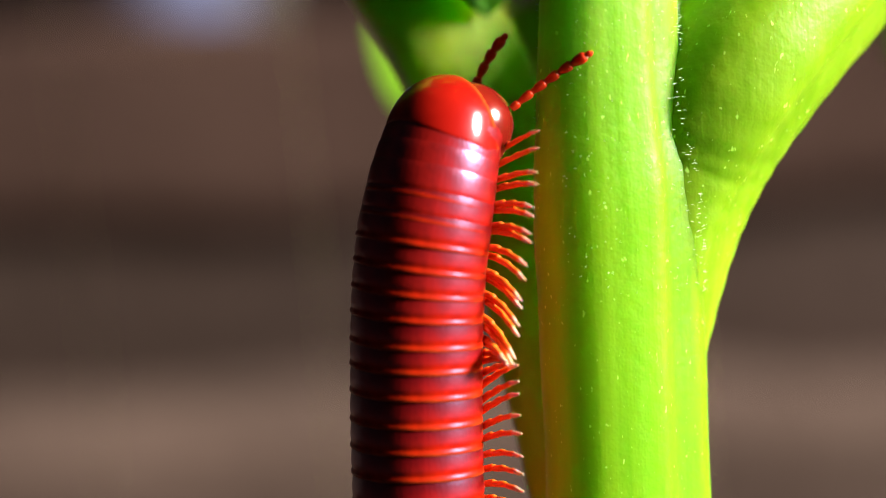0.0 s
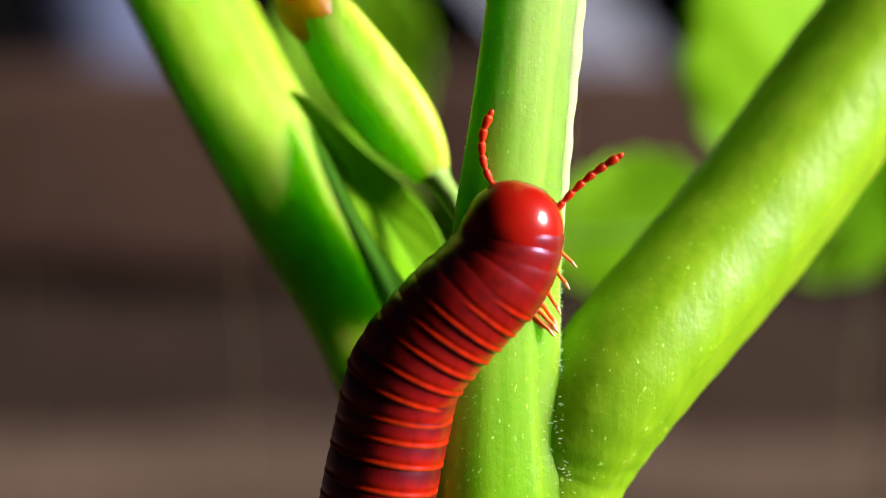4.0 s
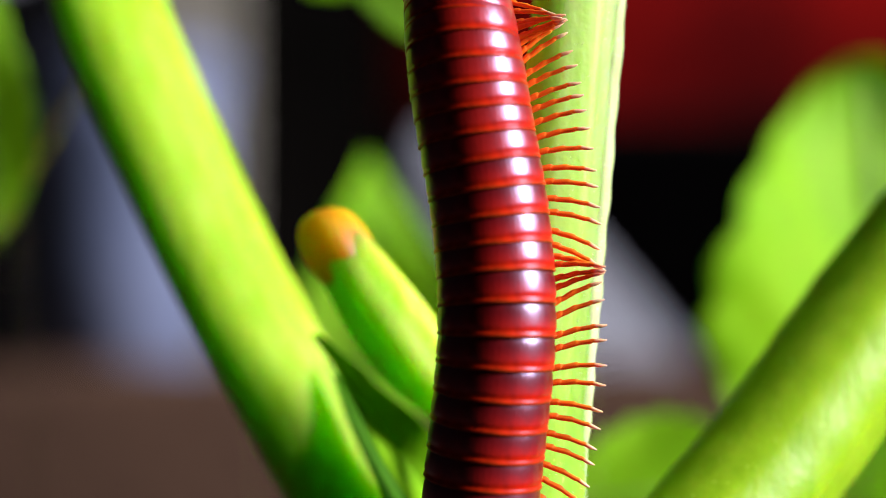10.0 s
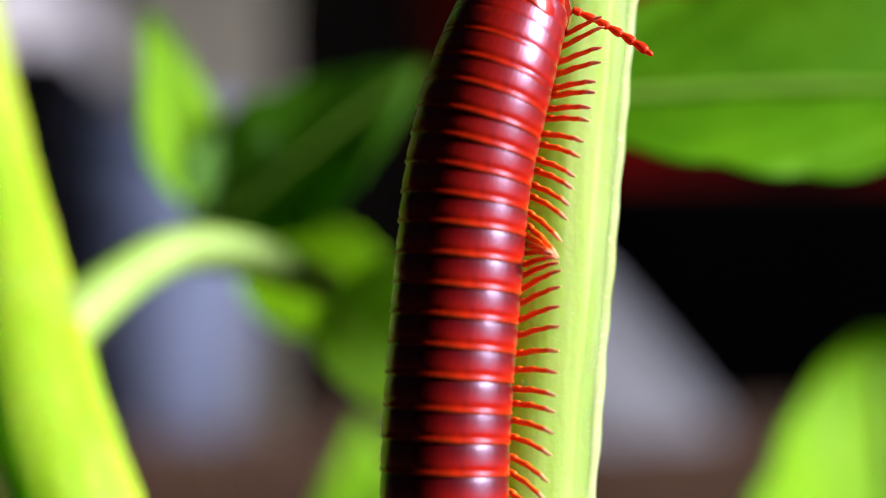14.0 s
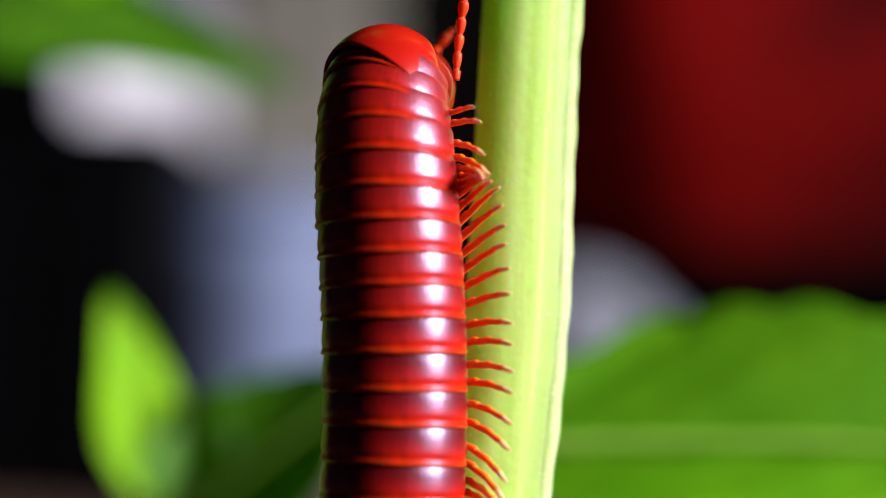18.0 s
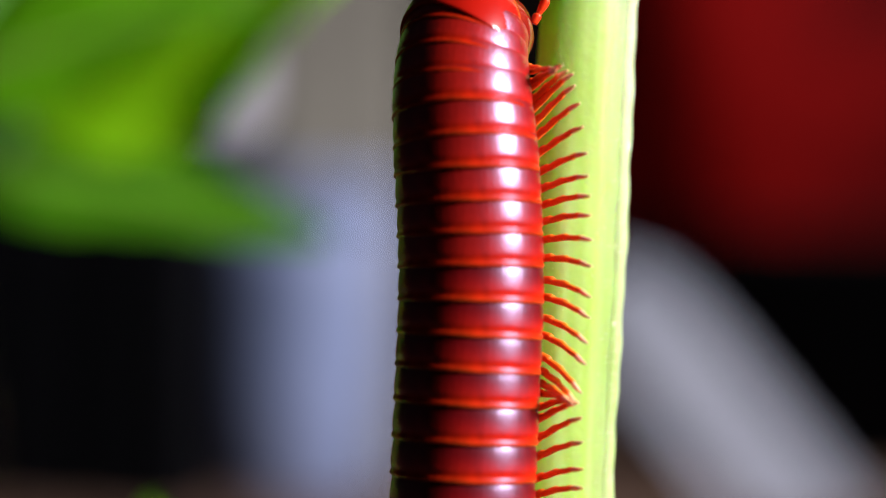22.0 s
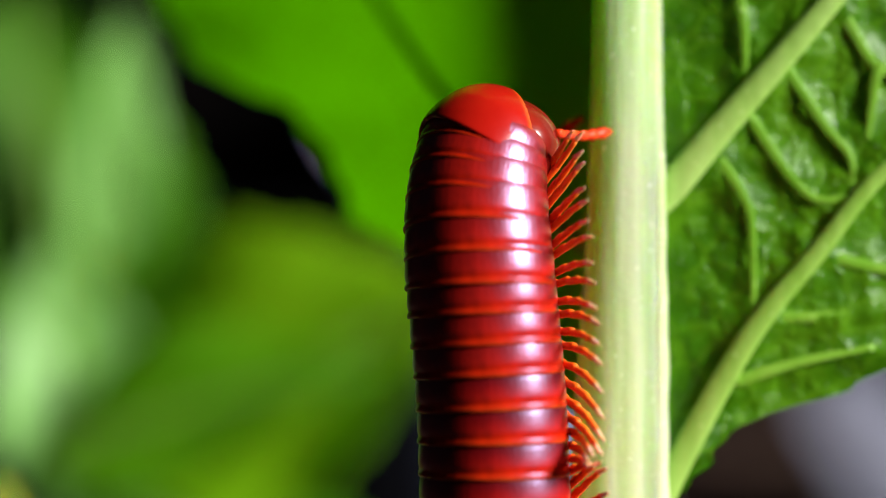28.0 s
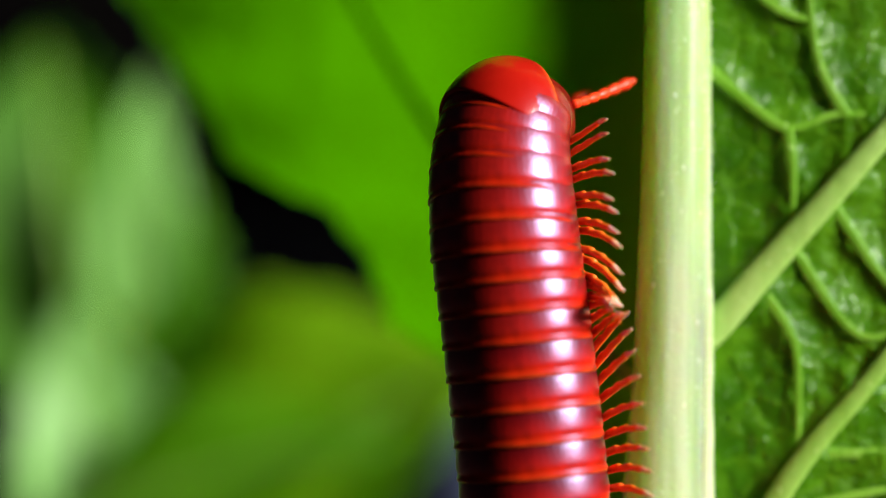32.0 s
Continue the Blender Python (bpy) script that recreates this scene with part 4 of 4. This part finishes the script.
spine(2, -3.0, (2.5, 11.2), (2.0, 8.8), (0.5, 4.0), (-0.4, -0.8), (-1.2, -7.5))
spine(3, -4.0, (4.1, 14.4), (3.3, 11.7), (1.6, 8.0), (0.3, 3.2), (-0.8, -3.7))
spine(3.5, -4.8, (5.9, 14.6), (4.9, 11.3), (3.0, 8.8), (1.4, 6.2), (0.8, 3.7), (0.1, -1.0))
spine(5.5, -5.0, (7.4, 21.4), (7.6, 19.1), (6.6, 15.8), (4.3, 11.3), (2.2, 6.8), (1.3, 5.0))
spine(6, -4.8, (6.9, 23.7), (7.0, 20.8), (6.4, 17.4), (5.2, 13.9), (3.1, 9.3), (1.5, 5.1))
spine(7, -4.9, (6.0, 27.3), (6.2, 24.3), (6.5, 19.4), (5.5, 14.5), (4.4, 10.8), (3.3, 7.6))
spine(8, -5.0, (4.6, 30.8), (4.8, 27.8), (5.8, 24.1), (6.1, 19.1), (5.3, 14.1), (4.2, 9.7))
spine(9, -5.0, (3.5, 33.3), (3.3, 31.2), (4.7, 26.2), (5.4, 21.2), (5.3, 16.1), (4.6, 11.7))
spine(10, -4.9, (2.5, 36.8), (3.1, 33.7), (3.9, 28.7), (4.7, 23.7), (4.9, 18.8), (4.3, 11.9))
spine(11, -4.9, (5.1, 41.4), (4.8, 40.0), (4.3, 35.0), (4.3, 27.7), (4.5, 18.6))
spine(12, -4.9, (5.8, 47.5), (5.2, 43.9), (5.0, 39.0), (4.6, 34.2), (4.3, 29.4), (4.2, 25.1))
spine(13, -4.8, (5.4, 51.7), (4.7, 48.4), (5.0, 43.6), (4.9, 38.9), (4.7, 34.2), (4.5, 30.0))
spine(14, -4.8, (8.3, 58.0), (7.1, 53.8), (6.0, 49.2), (5.5, 44.7), (5.1, 40.1), (4.9, 36.0))
spine(14.5, -4.8, (9.9, 60.4), (8.0, 56.0), (6.9, 51.5), (6.3, 46.9), (5.7, 42.4), (5.3, 38.4))
spine(16.5, -4.9, (6.3, 67.4), (6.9, 65.6), (7.4, 61.4), (7.6, 57.3), (7.4, 53.1), (6.9, 47.4))
spine(17, -5.0, (8.0, 69.3), (7.7, 66.8), (7.7, 62.6), (7.9, 58.5), (7.8, 54.4), (7.5, 50.8))
spine(18, -5.0, (7.4, 72.2), (6.8, 70.0), (7.1, 67.0), (7.5, 62.9), (7.7, 58.9), (7.7, 55.4))
spine(19, -5.0, (7.5, 78.1), (7.2, 74.9), (7.1, 71.9), (7.4, 68.0), (7.6, 64.1), (7.7, 60.6))
spine(20, -5.0, (9.4, 82.0), (9.0, 79.4), (8.5, 75.4), (8.3, 71.5), (8.2, 67.5), (8.0, 63.9))
spine(21, -5.1, (9.6, 84.8), (9.0, 82.3), (9.1, 78.3), (8.9, 74.3), (8.6, 68.7))
spine(22, -5.1, (8.4, 88.2), (8.1, 85.1), (8.5, 81.1), (8.7, 77.1), (8.6, 73.1), (8.5, 69.5))
spine(23, -5.1, (9.2, 92.7), (8.8, 89.8), (8.5, 85.7), (8.4, 81.6), (8.3, 75.9))
spine(24, -5.1, (9.3, 97.8), (8.7, 94.9), (8.8, 91.8), (8.7, 87.8), (8.5, 82.1))
spine(24.5, -5.1, (8.9, 100.1), (8.6, 97.5), (8.7, 93.5), (8.6, 89.5), (8.4, 83.8))
spine(26.5, -5.2, (9.3, 106.4), (9.0, 104.3), (9.3, 100.3), (9.4, 96.4), (9.1, 90.8))
spine(27, -5.2, (9.1, 107.2), (8.8, 105.1), (9.2, 101.3), (9.5, 97.5), (9.4, 92.1))
spine(28, -5.2, (9.2, 109.0), (8.8, 106.1), (9.1, 102.3), (9.4, 98.5), (9.5, 95.1))
spine(29, -5.2, (9.2, 110.1), (8.7, 106.2), (9.1, 102.3), (9.5, 98.4), (9.6, 94.8))
spine(30, -5.3, (8.8, 110.9), (8.5, 107.8), (8.8, 103.8), (9.3, 99.8), (9.5, 96.2))
spine(30.5, -5.3, (9.2, 111.7), (8.8, 108.8), (8.9, 104.8), (9.3, 100.7), (9.6, 97.1))
spine(31, -5.3, (9.8, 112.9), (8.9, 110.1), (9.0, 107.1), (9.3, 103.1), (9.6, 97.5))
spine(32, -5.3, (8.0, 114.8), (7.8, 111.8), (8.1, 109.0), (8.6, 105.2), (9.2, 99.9))

WAVE = 11.2         # millimetres from one bunch of legs to the next
BUNCH = ((0, 12.3), (1, 12.8), (2, 10.5), (3, 8.7), (6, 14.0), (7, 10.0), (8, 8.05), (9, 17.7), (10, 17.1), (11, 17.7), (12, 17.3), (13, 14.6), (14, 14.0), (14.5, 7.9), (16.5, 14.0), (17, 8.5), (18, 7.7), (19, 9.2), (20, 9.05),
         (21, 8.4), (22, 5.6), (23, 6.5), (24, 4.9), (24.5, 10.8), (26.5, 12.4), (27, 8.3), (28, 14.2), (29, 9.8), (30.5, 13.6), (32, 10.6))


def body_line(depth, points, bend):
    """The middle line as rows of x, y, z every 0.1 mm from the top of the shield, 70 mm long."""
    p = [np.array((x, max(depth, float(np.interp(z, (-6, 4, 10, 15, 20), (-1.9, -2.3, -3.3, -4.6, -5.4)))), z)) for x, z in points]
    d = p[-1] - p[-2]
    d /= np.linalg.norm(d)
    down = np.array((0.02, 0.03, -1.0))
    for k in range(12):
        d = d * 0.6 + down * 0.4
        d /= np.linalg.norm(d)
        p.append(p[-1] + d * 6)
    q = smooth_path(p, 1200)
    s = np.concatenate([[0], np.cumsum(np.linalg.norm(np.diff(q, axis=0), axis=1))])
    at = np.arange(-6, 70, 0.1)
    out = np.stack([np.interp(np.clip(at, 0, None), s, q[:, k]) for k in range(3)], 1)
    up = q[0] - q[np.searchsorted(s, 1.5)]
    up /= np.linalg.norm(up)
    out[at < 0] = q[0] + up * -at[at < 0][:, None]
    out[:, 1] += bend * (np.clip(6.5 - at, 0, 8) / 6.5) ** 2
    return out


def ring_pose(line, s, turn):
    """The pose of a piece s millimetres down the body: z to the head, y to the belly."""
    i = int(round((s + 6) * 10))
    c = line[i]
    a, b = line[max(i - 9, 0)], line[min(i + 9, len(line) - 1)]
    z = Vector(a - b).normalized()
    y = Vector((math.cos(turn), math.sin(turn), 0))
    x = y.cross(z).normalized()
    y = z.cross(x)
    m = Matrix((x, y, z)).transposed().to_4x4()
    m.translation = Vector(c) * MM
    return m


TURNS = ((0, 32), (1, 33), (2, 38), (3, 46), (3.5, 62), (5.5, 80), (6, 80), (7, 78), (8, 62), (9, 48), (10, 44), (12, 45), (17, 44), (18, 38), (21, 46), (24, 42), (27, 38), (28, 32), (30, 36), (32, 38))
# how far the front end bends to the stem
BOWS = ((0, 22), (2, 14), (3, 6), (6, 4), (8, 10), (9, 30), (10, 34), (11, 34), (12, 24), (14, 28), (17, 34), (18, 44), (19, 26), (20, 22), (21, 25), (22, 34), (23, 22), (24, 25), (26.5, 36), (27, 40), (28, 38), (29, 34), (30, 44), (31, 38), (32, 36))
# the antennae: seconds, then for the near and the far one the rise from level and the lean away
FEELERS = ((0, 35, -10, 68, 5), (0.5, 42, -10, 62, 10), (1, -12, -24, 72, 5), (1.5, -18, -30, 84, 5), (2, -3, -36, 108, 0), (2.5, 15, -32, 100, 0), (3, 3, -18, 118, 0), (3.5, 30, -20, 104, 0), (5.5, 72, 10, 138, 0), (6, 42, 25, 168, -5), (6.5, 58, 10, 155, 0),
           (7, 56, 0, 125, 60), (8, 42, 0, 90, 40), (9, 80, 10, 70, 30), (10, 50, 10, 60, 40), (11, -40, -5, 60, 40), (12, -55, -10, 60, 40), (13, -50, -5, 60, 40), (14, -28, -5, 60, 40), (14.5, -10, -5, 60, 40), (16.5, 40, -5, 60, 40), (17, 32, -5, 60, 40), (18, 86, 0, 70, 30),
           (19, 8, -5, 60, 40), (20, 32, 0, 60, 40), (21, 56, 0, 60, 40), (22, 60, 0, 60, 40), (23, 0, -5, 60, 40), (24, 56, 0, 60, 40), (24.5, 74, 0, 70, 40), (26.5, -20, 58, 40, 50), (27, -5, 68, 40, 55), (28, 2, 70, 40, 62), (29, -10, 66, 40, 62), (30, -42, 66, 40, 62), (30.5, -15, 68, 40, 62), (31, 12, 70, 40, 62), (32, 30, 60, 40, 62))


def motions():
    turn_t, turn_v = [a for a, _ in TURNS], [b for _, b in TURNS]
    lines = [(t, body_line(d, p, 0.042 * float(np.interp(t, [a for a, _ in BOWS], [b for _, b in BOWS])))) for t, d, p in SPINES]

    def turn(t, s):
        return radians(float(np.interp(t - s * 0.05, turn_t, turn_v)))

    def bow(t):
        return 0.48 * float(np.interp(t, [a for a, _ in BOWS], [b for _, b in BOWS]))

    for i, ob in enumerate(rings):
        k = math.exp(-(i + 0.6) / 4.0)
        walk(ob, [(t, ring_pose(q, along(i, t), turn(t, along(i, t))) @ pose(0, R * MM * (1 - slim(i)), 0, -k * bow(t), 0, 0)) for t, q in lines])
    walk(tail, [(t, ring_pose(q, along(COUNT - 0.4, t), turn(t, 30))) for t, q in lines])

    def front(t, q):
        return ring_pose(q, 1.9, turn(t, 0)) @ pose(0, 0.00034, 0, -bow(t), 0, 0)

    def head_at(t, q):
        p = float(np.interp(t, (0, 0.5, 1.5, 3, 9, 12, 24, 27, 28.5, 29.5, 31, 32), (1.0, 1.0, 0.8, 0.3, 0.3, 0.6, 0.6, 0.3, 0.8, 0.7, 0.3, 0.1)))
        return front(t, q) @ pose(0, 0.0006 + 0.0003 * p, 0.0001 + 0.0003 * p, -15, 0, 0)

    walk(shield, [(t, front(t, q)) for t, q in lines])
    walk(head, [(t, head_at(t, q)) for t, q in lines])
    for ob, sx, k in zip(antennae, (1, -1), (1, 3)):
        rows = []
        for t, q in lines:
            row = [float(np.interp(t, [f[0] for f in FEELERS], [f[n] for f in FEELERS])) for n in range(5)]
            rise, back = radians(row[k]), radians(row[k + 1])
            d = Vector((math.cos(rise) * math.cos(back), math.sin(back), math.sin(rise) * math.cos(back)))
            d = head_at(t, q).to_3x3().inverted() @ d
            rows.append((t, pose(sx * 0.00145, 0.0006, 0.0009, -math.degrees(math.asin(d.y)), math.degrees(math.atan2(d.x, d.z)), 0)))
        walk(ob, rows)

    # the wave of the legs, which runs towards the head
    phase, n = [], 0.0
    for t, s in BUNCH:
        p = -s / WAVE
        if phase:
            want = phase[-1][1] + 1.28 * (t - phase[-1][0])
            p += round(want - p)
        phase.append((t, p))
    pt, pv = [a for a, _ in phase], [b for _, b in phase]
    for lg, i, row, side in legs:
        step = 0.1 if i < 24 else 0.4
        rows = []
        for k in range(int(round(32 / step)) + 1):
            t = k * step
            s = along(i, t) - row
            u = (float(np.interp(t, pt, pv)) + s / WAVE + (0.0 if side > 0 else 0.02)) % 1.0
            # from the bunch downwards: tips raised to the head, then level, then trailing; the last quarter swings back
            if u < 0.70:
                a, lift = 29 - 58 * (u / 0.70), 0.0
            else:
                w = (u - 0.70) / 0.30
                a, lift = -29 + 58 * w, 14 * math.sin(math.pi * w)
            a += 2.0 * math.sin(i * 2.3 + row * 9)
            rows.append((t, pose(side * 0.00065, 0.00205, row * MM, 0, -side * a, side * (float(np.interp(t, (3, 4, 5.5, 7.4, 8.2, 9, 10, 11, 12), (-8, 34, 44, 42, 38, 34, 24, 4, -8))) - lift))))
        walk(lg, rows)


motions()
